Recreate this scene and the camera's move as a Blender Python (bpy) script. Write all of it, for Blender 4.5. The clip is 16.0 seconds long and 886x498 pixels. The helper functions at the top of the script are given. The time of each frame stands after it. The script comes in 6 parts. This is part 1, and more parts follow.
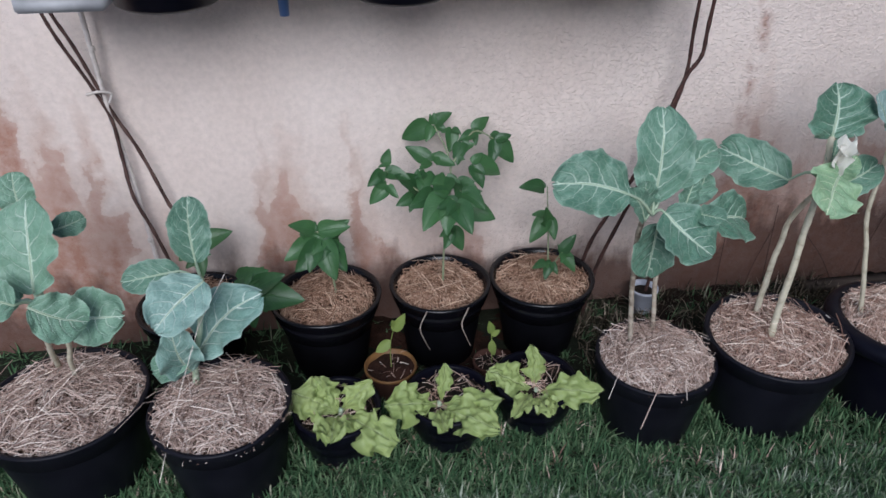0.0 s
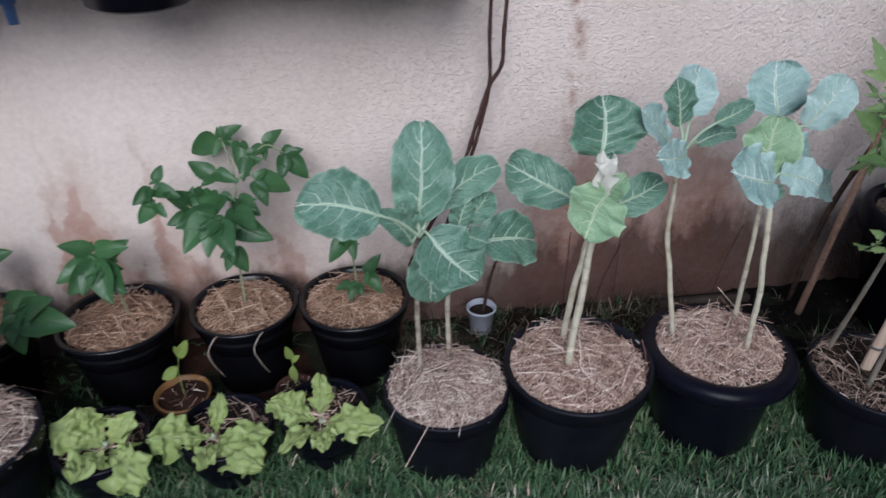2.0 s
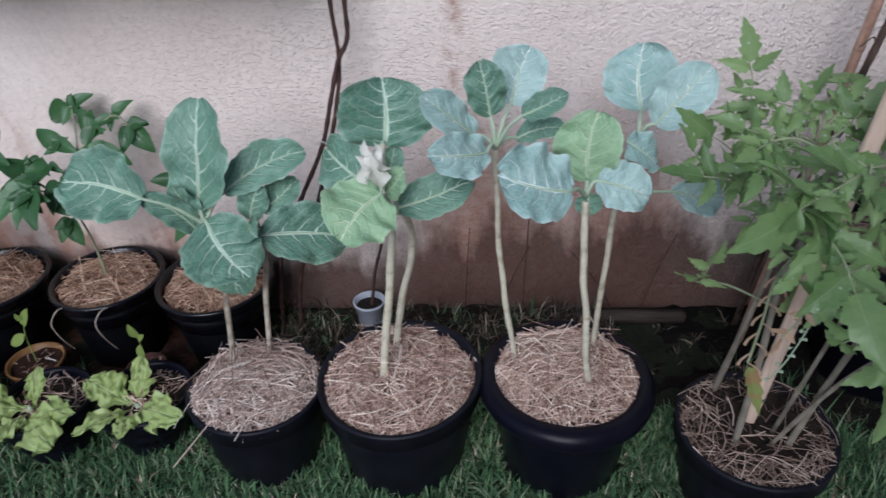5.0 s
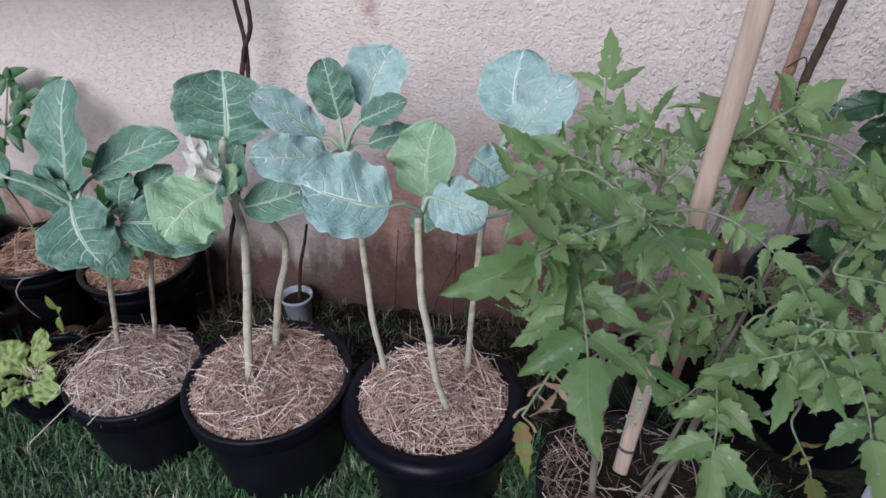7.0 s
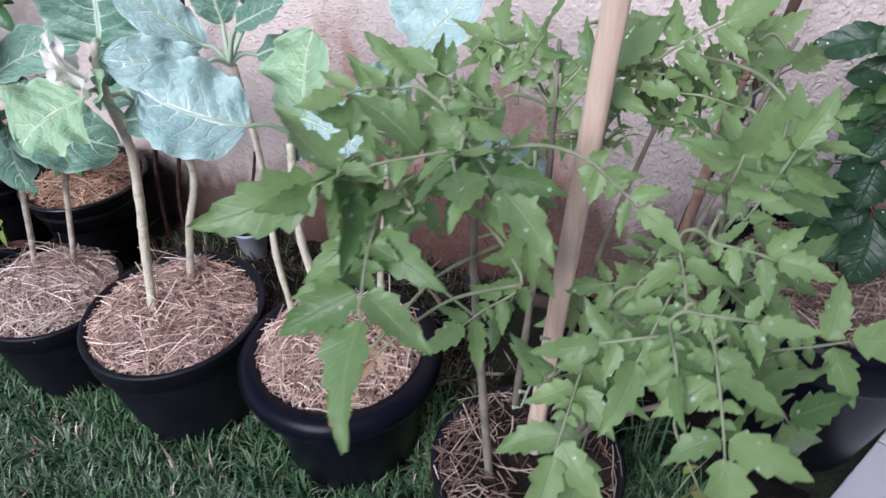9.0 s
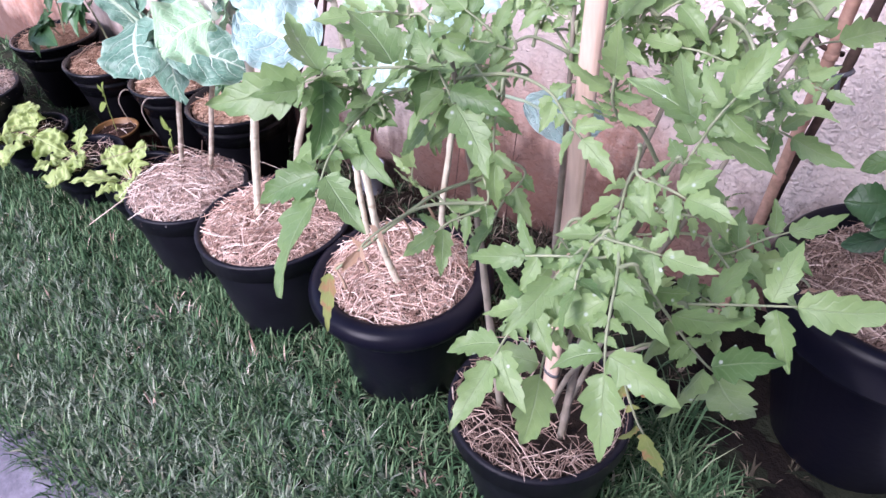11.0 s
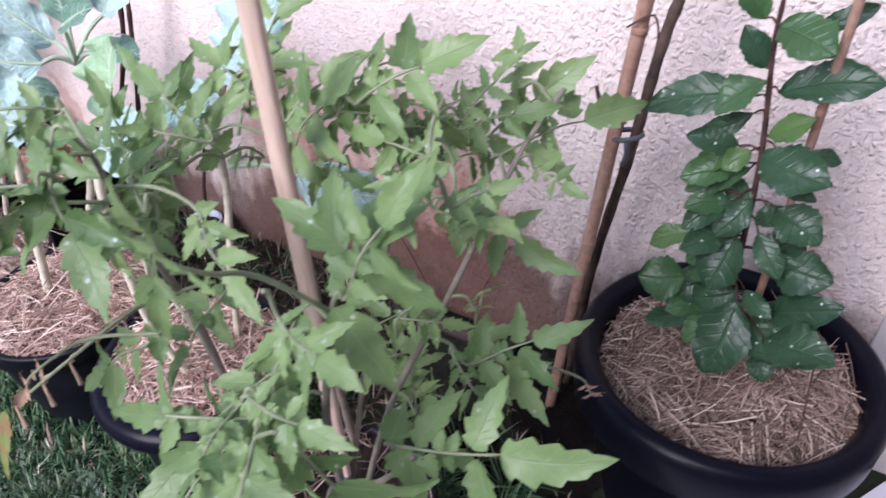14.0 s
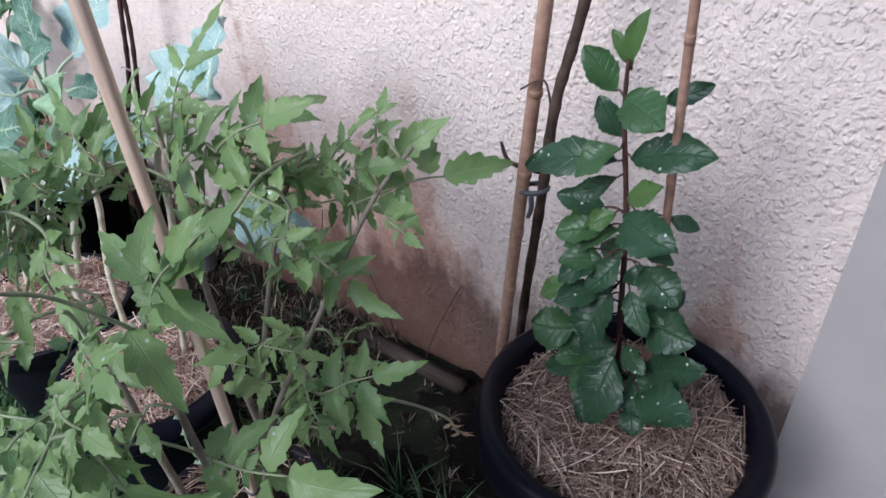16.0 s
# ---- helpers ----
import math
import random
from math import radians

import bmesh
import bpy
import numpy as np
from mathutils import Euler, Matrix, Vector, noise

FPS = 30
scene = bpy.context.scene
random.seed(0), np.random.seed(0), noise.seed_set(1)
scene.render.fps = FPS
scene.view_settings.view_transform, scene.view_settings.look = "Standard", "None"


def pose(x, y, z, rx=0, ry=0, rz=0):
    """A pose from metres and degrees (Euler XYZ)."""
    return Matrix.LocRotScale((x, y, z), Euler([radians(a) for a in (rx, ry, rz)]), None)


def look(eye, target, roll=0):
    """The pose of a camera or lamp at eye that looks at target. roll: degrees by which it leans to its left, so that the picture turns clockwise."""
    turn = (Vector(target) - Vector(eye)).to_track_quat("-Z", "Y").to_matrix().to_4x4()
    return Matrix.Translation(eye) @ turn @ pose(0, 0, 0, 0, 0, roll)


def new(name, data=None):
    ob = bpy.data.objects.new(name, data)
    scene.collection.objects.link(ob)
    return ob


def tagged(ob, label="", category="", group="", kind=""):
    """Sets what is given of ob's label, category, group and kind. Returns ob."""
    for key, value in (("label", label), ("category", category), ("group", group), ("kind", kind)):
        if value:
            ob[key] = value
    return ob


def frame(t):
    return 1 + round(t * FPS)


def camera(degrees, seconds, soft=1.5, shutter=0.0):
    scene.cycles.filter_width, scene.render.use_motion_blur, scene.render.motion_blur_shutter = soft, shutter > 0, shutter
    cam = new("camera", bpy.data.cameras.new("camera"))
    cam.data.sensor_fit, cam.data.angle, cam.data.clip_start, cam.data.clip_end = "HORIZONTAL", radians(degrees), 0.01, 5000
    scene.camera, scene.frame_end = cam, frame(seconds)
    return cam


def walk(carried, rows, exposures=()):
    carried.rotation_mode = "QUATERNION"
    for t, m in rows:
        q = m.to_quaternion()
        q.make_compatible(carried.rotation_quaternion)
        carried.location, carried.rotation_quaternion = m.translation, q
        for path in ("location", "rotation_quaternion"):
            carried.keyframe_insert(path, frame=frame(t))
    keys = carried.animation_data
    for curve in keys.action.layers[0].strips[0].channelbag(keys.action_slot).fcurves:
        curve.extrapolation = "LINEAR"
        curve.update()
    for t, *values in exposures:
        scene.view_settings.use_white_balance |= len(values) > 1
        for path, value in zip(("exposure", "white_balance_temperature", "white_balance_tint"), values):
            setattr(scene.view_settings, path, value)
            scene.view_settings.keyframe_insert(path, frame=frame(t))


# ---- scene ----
cam = camera(64.4, 16.0, soft=1.5, shutter=0.5)
PATH = [
    (0, (0.002, -0.003, 1.601), (0.254, 1.674, 0.54), -0.1),
    (0.5, (0.163, 0.007, 1.604), (0.301, 1.698, 0.546), -0.4),
    (1, (0.343, 0.006, 1.599), (0.344, 1.684, 0.512), 0.3),
    (1.5, (0.493, -0.015, 1.598), (0.547, 1.673, 0.528), -1.2),
    (2, (0.632, 0.04, 1.579), (0.877, 1.721, 0.523), -0.3),
    (2.5, (0.778, 0.183, 1.553), (0.976, 1.844, 0.456), 1.0),
    (3, (0.882, 0.273, 1.523), (1.04, 1.899, 0.37), 0.4),
    (3.5, (1.022, 0.279, 1.521), (1.183, 1.942, 0.421), -0.9),
    (4, (1.199, 0.242, 1.537), (1.231, 1.92, 0.449), -0.2),
    (4.5, (1.327, 0.179, 1.524), (1.235, 1.857, 0.438), -1.1),
    (5, (1.414, 0.188, 1.514), (1.307, 1.845, 0.4), -2.4),
    (5.2, (1.459, 0.224, 1.51), (1.384, 1.882, 0.394), -1.8),
    (7.3, (1.955, 0.346, 1.479), (1.541, 1.935, 0.337), -2.7),
    (7.5, (1.985, 0.341, 1.472), (1.548, 1.916, 0.32), -3.1),
    (8, (2.026, 0.36, 1.451), (1.593, 1.912, 0.266), -3.5),
    (8.5, (2.092, 0.439, 1.396), (1.647, 1.954, 0.168), -2.2),
    (9, (2.161, 0.559, 1.363), (1.649, 2.036, 0.117), -1.7),
    (9.2, (2.199, 0.597, 1.357), (1.627, 2.044, 0.101), -2.6),
    (11.3, (2.447, 0.544, 1.348), (1.499, 1.769, 0.082), -3.6),
    (11.5, (2.453, 0.566, 1.357), (1.52, 1.81, 0.098), -3.6),
    (12, (2.486, 0.62, 1.35), (1.576, 1.881, 0.091), -3.5),
    (12.5, (2.503, 0.667, 1.34), (1.612, 1.939, 0.08), -3.8),
    (13, (2.518, 0.736, 1.34), (1.661, 2.011, 0.059), -3.7),
    (13.5, (2.529, 0.799, 1.331), (1.724, 2.095, 0.038), -3.3),
    (14, (2.575, 0.853, 1.349), (1.768, 2.195, 0.106), -2.2),
    (14.5, (2.662, 0.918, 1.362), (1.76, 2.209, 0.13), -2.3),
    (15, (2.726, 0.959, 1.358), (1.785, 2.213, 0.117), -2.7),
    (15.5, (2.777, 0.966, 1.374), (1.822, 2.224, 0.146), -2.6),
    (16, (2.819, 0.952, 1.396), (1.842, 2.25, 0.23), -1.9),
]
walk(cam, [(t, look(eye, target, roll)) for t, eye, target, roll in PATH],
     exposures=[(0.0, -0.10, 6000, 9), (2.0, -0.10, 5970, 9), (5.0, -0.03, 5900, 9), (7.5, 0.10, 5950, 12), (9.0, 0.66, 5950, 15), (11.5, 1.52, 6000, 31), (13.5, 1.15, 6050, 27), (14.5, 0.95, 5990, 17), (16.0, 0.61, 5900, 10)])

# ---- light: dull daylight from an overcast sky ----
world = bpy.data.worlds.new("sky")
scene.world = world
world.use_nodes = True
wn = world.node_tree.nodes
sky = wn.new("ShaderNodeTexSky")
sky.sky_type = "NISHITA"
sky.sun_disc = False
sky.sun_elevation = radians(35)
sky.sun_rotation = radians(190)
sky.dust_density = 1.5
sky.air_density = 1.0
world.node_tree.links.new(sky.outputs[0], wn["Background"].inputs[0])
wn["Background"].inputs[1].default_value = 0.11
sun = new("sun", bpy.data.lights.new("sun", "SUN"))
sun.data.energy = 2.45
sun.data.angle = radians(36)
sun.data.color = (0.97, 0.97, 1.0)
sun.matrix_world = look((0, 0, 0), (0.12, 0.81, -0.57))


# ---- materials ----
def material(name, rough=0.6, metal=0.0, spec=0.5):
    m = bpy.data.materials.new(name)
    m.use_nodes = True
    b = m.node_tree.nodes["Principled BSDF"]
    b.inputs["Roughness"].default_value = rough
    b.inputs["Metallic"].default_value = metal
    b.inputs["Specular IOR Level"].default_value = spec
    return m, m.node_tree, b


def node(nt, kind, **values):
    n = nt.nodes.new("ShaderNode" + kind)
    for k, v in values.items():
        if k == "op":
            n.operation = v
        elif k == "blend":
            n.blend_type = v
        else:
            n.inputs[k].default_value = v
    return n


def ramp(nt, source, *stops):
    r = nt.nodes.new("ShaderNodeValToRGB")
    nt.links.new(source, r.inputs[0])
    e = r.color_ramp.elements
    while len(e) < len(stops):
        e.new(0.5)
    for el, (p, c) in zip(e, stops):
        el.position, el.color = p, (*c, 1)
    return r.outputs[0]


def grey(v):
    return (v, v, v)


def coords(nt, which="Object"):
    return nt.nodes.new("ShaderNodeTexCoord").outputs[which]


def noise_at(nt, co, scale, detail=4, rough=0.55, stretch=None):
    if stretch:
        mp = nt.nodes.new("ShaderNodeMapping")
        mp.inputs["Scale"].default_value = stretch
        nt.links.new(co, mp.inputs["Vector"])
        co = mp.outputs[0]
    n = node(nt, "TexNoise", Scale=scale, Detail=detail, Roughness=rough)
    nt.links.new(co, n.inputs["Vector"])
    return n.outputs["Fac"]


def mix(nt, fac, a, b, blend="MIX"):
    m = nt.nodes.new("ShaderNodeMix")
    m.data_type, m.blend_type = "RGBA", blend
    for sock, v in ((m.inputs[0], fac), (m.inputs[6], a), (m.inputs[7], b)):
        if isinstance(v, bpy.types.NodeSocket):
            nt.links.new(v, sock)
        elif isinstance(v, (int, float)):
            sock.default_value = v
        else:
            sock.default_value = (*v, 1)
    return m.outputs[2]


def math2(nt, op, a, b=0.0, clamp=False):
    m = nt.nodes.new("ShaderNodeMath")
    m.operation, m.use_clamp = op, clamp
    for sock, v in ((m.inputs[0], a), (m.inputs[1], b)):
        if isinstance(v, bpy.types.NodeSocket):
            nt.links.new(v, sock)
        else:
            sock.default_value = v
    return m.outputs[0]


def bump(nt, b, height, strength, distance):
    n = node(nt, "Bump", Strength=strength, Distance=distance)
    nt.links.new(height, n.inputs["Height"])
    nt.links.new(n.outputs[0], b.inputs["Normal"])


def speckled(name, stops, scale, rough=0.7, spec=0.4, bump_at=None, stretch=None, vary=0.0, fine=None):
    """A surface with a noise of colours, a finer relief and, if wanted, a shift from piece to piece."""
    m, nt, b = material(name, rough, 0, spec)
    co = coords(nt)
    col = ramp(nt, noise_at(nt, co, scale, stretch=stretch), *stops)
    if fine:
        col = mix(nt, 0.5, col, ramp(nt, noise_at(nt, co, fine, 3), (0.3, grey(0.35)), (0.7, grey(1.0))), "MULTIPLY")
    if vary:
        inf = nt.nodes.new("ShaderNodeObjectInfo")
        hs = node(nt, "HueSaturation")
        nt.links.new(col, hs.inputs["Color"])
        nt.links.new(math2(nt, "ADD", math2(nt, "MULTIPLY", inf.outputs["Random"], vary), 1 - vary / 2), hs.inputs["Value"])
        col = hs.outputs[0]
    nt.links.new(col, b.inputs["Base Color"])
    if bump_at:
        bump(nt, b, noise_at(nt, co, bump_at[0], 3), bump_at[1], bump_at[2])
    return m


def islands(name, *stops, rough=0.8, spec=0.2, grain=None):
    """Each loose piece of a mesh has its own tone."""
    m, nt, b = material(name, rough, 0, spec)
    g = nt.nodes.new("ShaderNodeNewGeometry")
    col = ramp(nt, g.outputs["Random Per Island"], *stops)
    if grain:
        col = mix(nt, 0.6, col, ramp(nt, noise_at(nt, coords(nt), grain, 3), (0.25, grey(0.4)), (0.75, grey(1.1))), "MULTIPLY")
    nt.links.new(col, b.inputs["Base Color"])
    return m


# where the red earth reaches up the wall: place along it, half width, height
STAINS = ((-1.10, 0.30, 0.40), (-1.0, 0.05, 0.62), (-0.87, 0.055, 0.42), (-0.76, 0.04, 0.44), (-0.62, 0.10, 0.18), (-0.28, 0.03, 0.33), (-0.19, 0.06, 0.42), (-0.12, 0.05, 0.18),
          (0.02, 0.03, 0.32), (0.07, 0.05, 0.18), (0.18, 0.34, 0.09), (0.41, 0.05, 0.20), (1.24, 0.05, 0.14), (1.38, 0.11, 0.42), (1.62, 0.32, 0.24), (1.83, 0.12, 0.26), (2.0, 0.18, 0.08), (2.62, 0.07, 0.40))


def stucco_material():
    m, nt, b = material("rough_stucco", 0.9, 0, 0.2)
    co = coords(nt)
    tone = ramp(nt, noise_at(nt, co, 1.6, 5), (0.25, (0.70, 0.585, 0.53)), (0.75, (0.82, 0.715, 0.66)))
    tone = mix(nt, 0.25, tone, ramp(nt, noise_at(nt, co, 60, 3), (0.3, grey(0.55)), (0.7, grey(1.0))), "MULTIPLY")
    sep = nt.nodes.new("ShaderNodeSeparateXYZ")
    nt.links.new(co, sep.inputs[0])
    # red earth thrown up by rain: tongues of uneven height along the foot of the wall
    reach = noise_at(nt, co, 2.6, 3, stretch=(1.0, 1.0, 0.12))
    reach2 = noise_at(nt, co, 9.0, 4, stretch=(1.0, 1.0, 0.25))
    top = math2(nt, "ADD", math2(nt, "MULTIPLY", reach, 0.35), math2(nt, "MULTIPLY", reach2, 0.45))
    top = math2(nt, "SUBTRACT", top, 0.24)
    along = math2(nt, "ADD", sep.outputs[0], math2(nt, "MULTIPLY", math2(nt, "SUBTRACT", noise_at(nt, co, 9.0, 5), 0.5), 0.22))
    for x, width, high in STAINS:
        q = math2(nt, "DIVIDE", math2(nt, "SUBTRACT", along, x), width)
        hill = math2(nt, "MULTIPLY", math2(nt, "POWER", 2.718, math2(nt, "MULTIPLY", math2(nt, "MULTIPLY", q, q), -1.0)), high)
        top = math2(nt, "ADD", top, hill)
    d = math2(nt, "SUBTRACT", top, sep.outputs[2])
    d = math2(nt, "ADD", d, math2(nt, "MULTIPLY", math2(nt, "SUBTRACT", noise_at(nt, co, 22, 5, 0.65, (1.0, 1.0, 0.45)), 0.5), 0.16))
    edge = node(nt, "MapRange")
    edge.inputs["From Min"].default_value, edge.inputs["From Max"].default_value = -0.01, 0.03
    nt.links.new(d, edge.inputs["Value"])
    deep = node(nt, "MapRange")
    deep.inputs["From Min"].default_value, deep.inputs["From Max"].default_value = 0.02, 0.34
    deep.inputs["To Min"].default_value, deep.inputs["To Max"].default_value = 0.42, 0.88
    nt.links.new(d, deep.inputs["Value"])
    patch = math2(nt, "MULTIPLY", math2(nt, "MULTIPLY", edge.outputs[0], deep.outputs[0]), ramp(nt, noise_at(nt, co, 30, 5, 0.7), (0.30, grey(0.45)), (0.60, grey(1.0))))
    tone = mix(nt, patch, tone, (0.335, 0.140, 0.092))
    # broad faint band above the tongues: stain, and shade behind the pots coloured in
    wash = node(nt, "MapRange")
    wash.inputs["From Min"].default_value, wash.inputs["From Max"].default_value = -0.24, 0.02
    nt.links.new(d, wash.inputs["Value"])
    tone = mix(nt, math2(nt, "MULTIPLY", math2(nt, "MULTIPLY", wash.outputs[0], 0.48), ramp(nt, noise_at(nt, co, 11, 5), (0.3, grey(0.5)), (0.65, grey(1.0)))), tone, (0.40, 0.225, 0.165))
    # a thin rust run down the plaster
    run = math2(nt, "ABSOLUTE", math2(nt, "SUBTRACT", math2(nt, "ADD", sep.outputs[0], math2(nt, "MULTIPLY", math2(nt, "SUBTRACT", noise_at(nt, co, 5.0, 4), 0.5), 0.10)), 1.34))
    run = math2(nt, "MULTIPLY", ramp(nt, run, (0.0, grey(0.85)), (0.035, grey(0.0))), ramp(nt, noise_at(nt, co, 20, 4), (0.42, grey(0.0)), (0.65, grey(1.0))))
    tone = mix(nt, run, tone, (0.34, 0.19, 0.15))
    # damp soil smeared on the lowest hand's width, blackened for the shade there
    smear = math2(nt, "SUBTRACT", math2(nt, "ADD", math2(nt, "MULTIPLY", reach2, 0.46), math2(nt, "ADD", math2(nt, "MULTIPLY", noise_at(nt, co, 26, 4), 0.12), 0.03)), sep.outputs[2])
    # the dark band stands higher from x = 1.0 on
    foot_rise = node(nt, "MapRange")
    foot_rise.inputs["From Min"].default_value, foot_rise.inputs["From Max"].default_value = 1.0, 1.35
    foot_rise.inputs["To Max"].default_value = 0.10
    nt.links.new(along, foot_rise.inputs["Value"])
    smear = math2(nt, "ADD", smear, foot_rise.outputs[0])
    damp = node(nt, "MapRange")
    damp.inputs["From Min"].default_value, damp.inputs["From Max"].default_value = 0.02, 0.16
    nt.links.new(smear, damp.inputs["Value"])
    tone = mix(nt, math2(nt, "MULTIPLY", damp.outputs[0], 0.80), tone, (0.062, 0.032, 0.025))
    nt.links.new(tone, b.inputs["Base Color"])
    # thrown plaster: fine level ridges that grow into coarse lumps towards the corner
    coarse = node(nt, "MapRange")
    coarse.inputs["From Min"].default_value, coarse.inputs["From Max"].default_value = 1.0, 2.2
    nt.links.new(sep.outputs[0], coarse.inputs["Value"])
    strength = node(nt, "MapRange")
    strength.inputs["From Min"].default_value, strength.inputs["From Max"].default_value = -0.3, 1.6
    strength.inputs["To Min"].default_value, strength.inputs["To Max"].default_value = 0.20, 0.70
    nt.links.new(sep.outputs[0], strength.inputs["Value"])

    def beads(scale, stretch, wander):
        mp = nt.nodes.new("ShaderNodeMapping")
        mp.inputs["Scale"].default_value = stretch
        nt.links.new(co, mp.inputs["Vector"])
        warp = node(nt, "TexNoise", Scale=scale * 0.55, Detail=2)
        nt.links.new(mp.outputs[0], warp.inputs["Vector"])
        shift = nt.nodes.new("ShaderNodeVectorMath")
        shift.operation = "MULTIPLY_ADD"
        nt.links.new(warp.outputs["Color"], shift.inputs[0])
        shift.inputs[1].default_value = (wander, wander, wander)
        nt.links.new(mp.outputs[0], shift.inputs[2])
        bead = node(nt, "TexVoronoi", Scale=scale)
        nt.links.new(shift.outputs[0], bead.inputs["Vector"])
        tall = ramp(nt, bead.outputs["Color"], (0.25, grey(0.1)), (0.7, grey(1.0)))
        return math2(nt, "MULTIPLY", tall, ramp(nt, bead.outputs["Distance"], (0.10, grey(1)), (0.65, grey(0))))
    fine = math2(nt, "MULTIPLY", beads(165, (0.58, 1, 1.1), 0.012), 0.75)
    rough = math2(nt, "ADD", math2(nt, "MULTIPLY", beads(102, (0.95, 1, 0.92), 0.020), 0.68), math2(nt, "MULTIPLY", ramp(nt, noise_at(nt, co, 84, 2, 0.5, (1.0, 1.0, 0.95)), (0.42, grey(0)), (0.64, grey(1))), 0.46))
    relief = math2(nt, "ADD", math2(nt, "MULTIPLY", fine, math2(nt, "SUBTRACT", 1.0, coarse.outputs[0])), math2(nt, "MULTIPLY", rough, coarse.outputs[0]))
    bump(nt, b, math2(nt, "MULTIPLY", relief, strength.outputs[0]), 1.0, 0.0062)
    return m


def kale_material(name, low, high, vein, net=0.35):
    """A waxy leaf: pale midrib, tapering side veins and a fine net between them, laid out along the leaf."""
    m, nt, b = material(name, 0.46, 0, 0.45)
    uv = coords(nt, "UV")
    inf = nt.nodes.new("ShaderNodeObjectInfo")
    move = nt.nodes.new("ShaderNodeVectorMath")
    move.operation = "MULTIPLY_ADD"
    comb = nt.nodes.new("ShaderNodeCombineXYZ")
    for k in range(3):
        nt.links.new(inf.outputs["Random"], comb.inputs[k])
    nt.links.new(comb.outputs[0], move.inputs[0])
    move.inputs[1].default_value = (31.0, 17.0, 9.0)
    nt.links.new(uv, move.inputs[2])
    own = move.outputs[0]
    sep = nt.nodes.new("ShaderNodeSeparateXYZ")
    nt.links.new(uv, sep.inputs[0])
    s = sep.outputs[0]
    wob = noise_at(nt, own, 5, 3)
    across = math2(nt, "ADD", math2(nt, "SUBTRACT", sep.outputs[1], 0.5), math2(nt, "MULTIPLY", math2(nt, "SUBTRACT", wob, 0.5), 0.05))
    u = math2(nt, "ABSOLUTE", math2(nt, "MULTIPLY", across, 2.0))
    rib = ramp(nt, math2(nt, "MULTIPLY", u, math2(nt, "ADD", s, 0.45)), (0.0, grey(1)), (0.034, grey(0.8)), (0.062, grey(0)))
    hand = math2(nt, "MULTIPLY", math2(nt, "GREATER_THAN", across, 0.0), 0.42)
    ph = math2(nt, "SUBTRACT", s, math2(nt, "MULTIPLY", math2(nt, "POWER", u, 1.35), 0.40))
    ph = math2(nt, "ADD", math2(nt, "ADD", math2(nt, "MULTIPLY", ph, 5.2), math2(nt, "MULTIPLY", wob, 0.7)), hand)
    fr = math2(nt, "ABSOLUTE", math2(nt, "SUBTRACT", math2(nt, "FRACT", ph), 0.5))
    side = ramp(nt, math2(nt, "MULTIPLY", fr, math2(nt, "ADD", math2(nt, "MULTIPLY", u, 1.6), 0.6)), (0.0, grey(1)), (0.034, grey(0.5)), (0.072, grey(0)))
    side = math2(nt, "MULTIPLY", side, math2(nt, "SUBTRACT", 1.1, math2(nt, "MULTIPLY", u, 0.9), True))
    vo = node(nt, "TexVoronoi", Scale=12)
    vo.feature = "DISTANCE_TO_EDGE"
    nt.links.new(own, vo.inputs["Vector"])
    web = math2(nt, "MULTIPLY", ramp(nt, vo.outputs["Distance"], (0.0, grey(1)), (0.09, grey(0))), net)
    mask = math2(nt, "MAXIMUM", math2(nt, "MAXIMUM", rib, math2(nt, "MULTIPLY", side, 0.9)), math2(nt, "MULTIPLY", web, 0.34))
    tone = ramp(nt, math2(nt, "ADD", math2(nt, "MULTIPLY", noise_at(nt, own, 3.0, 5), 0.75), math2(nt, "MULTIPLY", inf.outputs["Random"], 0.25)), (0.28, low), (0.70, high))
    # a dull wax bloom in patches, and a paler margin
    bloom = math2(nt, "MULTIPLY", ramp(nt, noise_at(nt, own, 6.5, 5), (0.42, grey(0)), (0.70, grey(1))), 0.13)
    tone = mix(nt, bloom, tone, tuple(0.45 * h + 0.55 * v for h, v in zip(high, vein)))
    tone = mix(nt, math2(nt, "MULTIPLY", ramp(nt, u, (0.90, grey(0)), (1.0, grey(1))), 0.25), tone, vein)
    nt.links.new(mix(nt, mask, tone, vein), b.inputs["Base Color"])
    puff = math2(nt, "SUBTRACT", math2(nt, "MULTIPLY", vo.outputs["Distance"], 0.7), mask)
    bump(nt, b, puff, 0.6, 0.004)
    return m


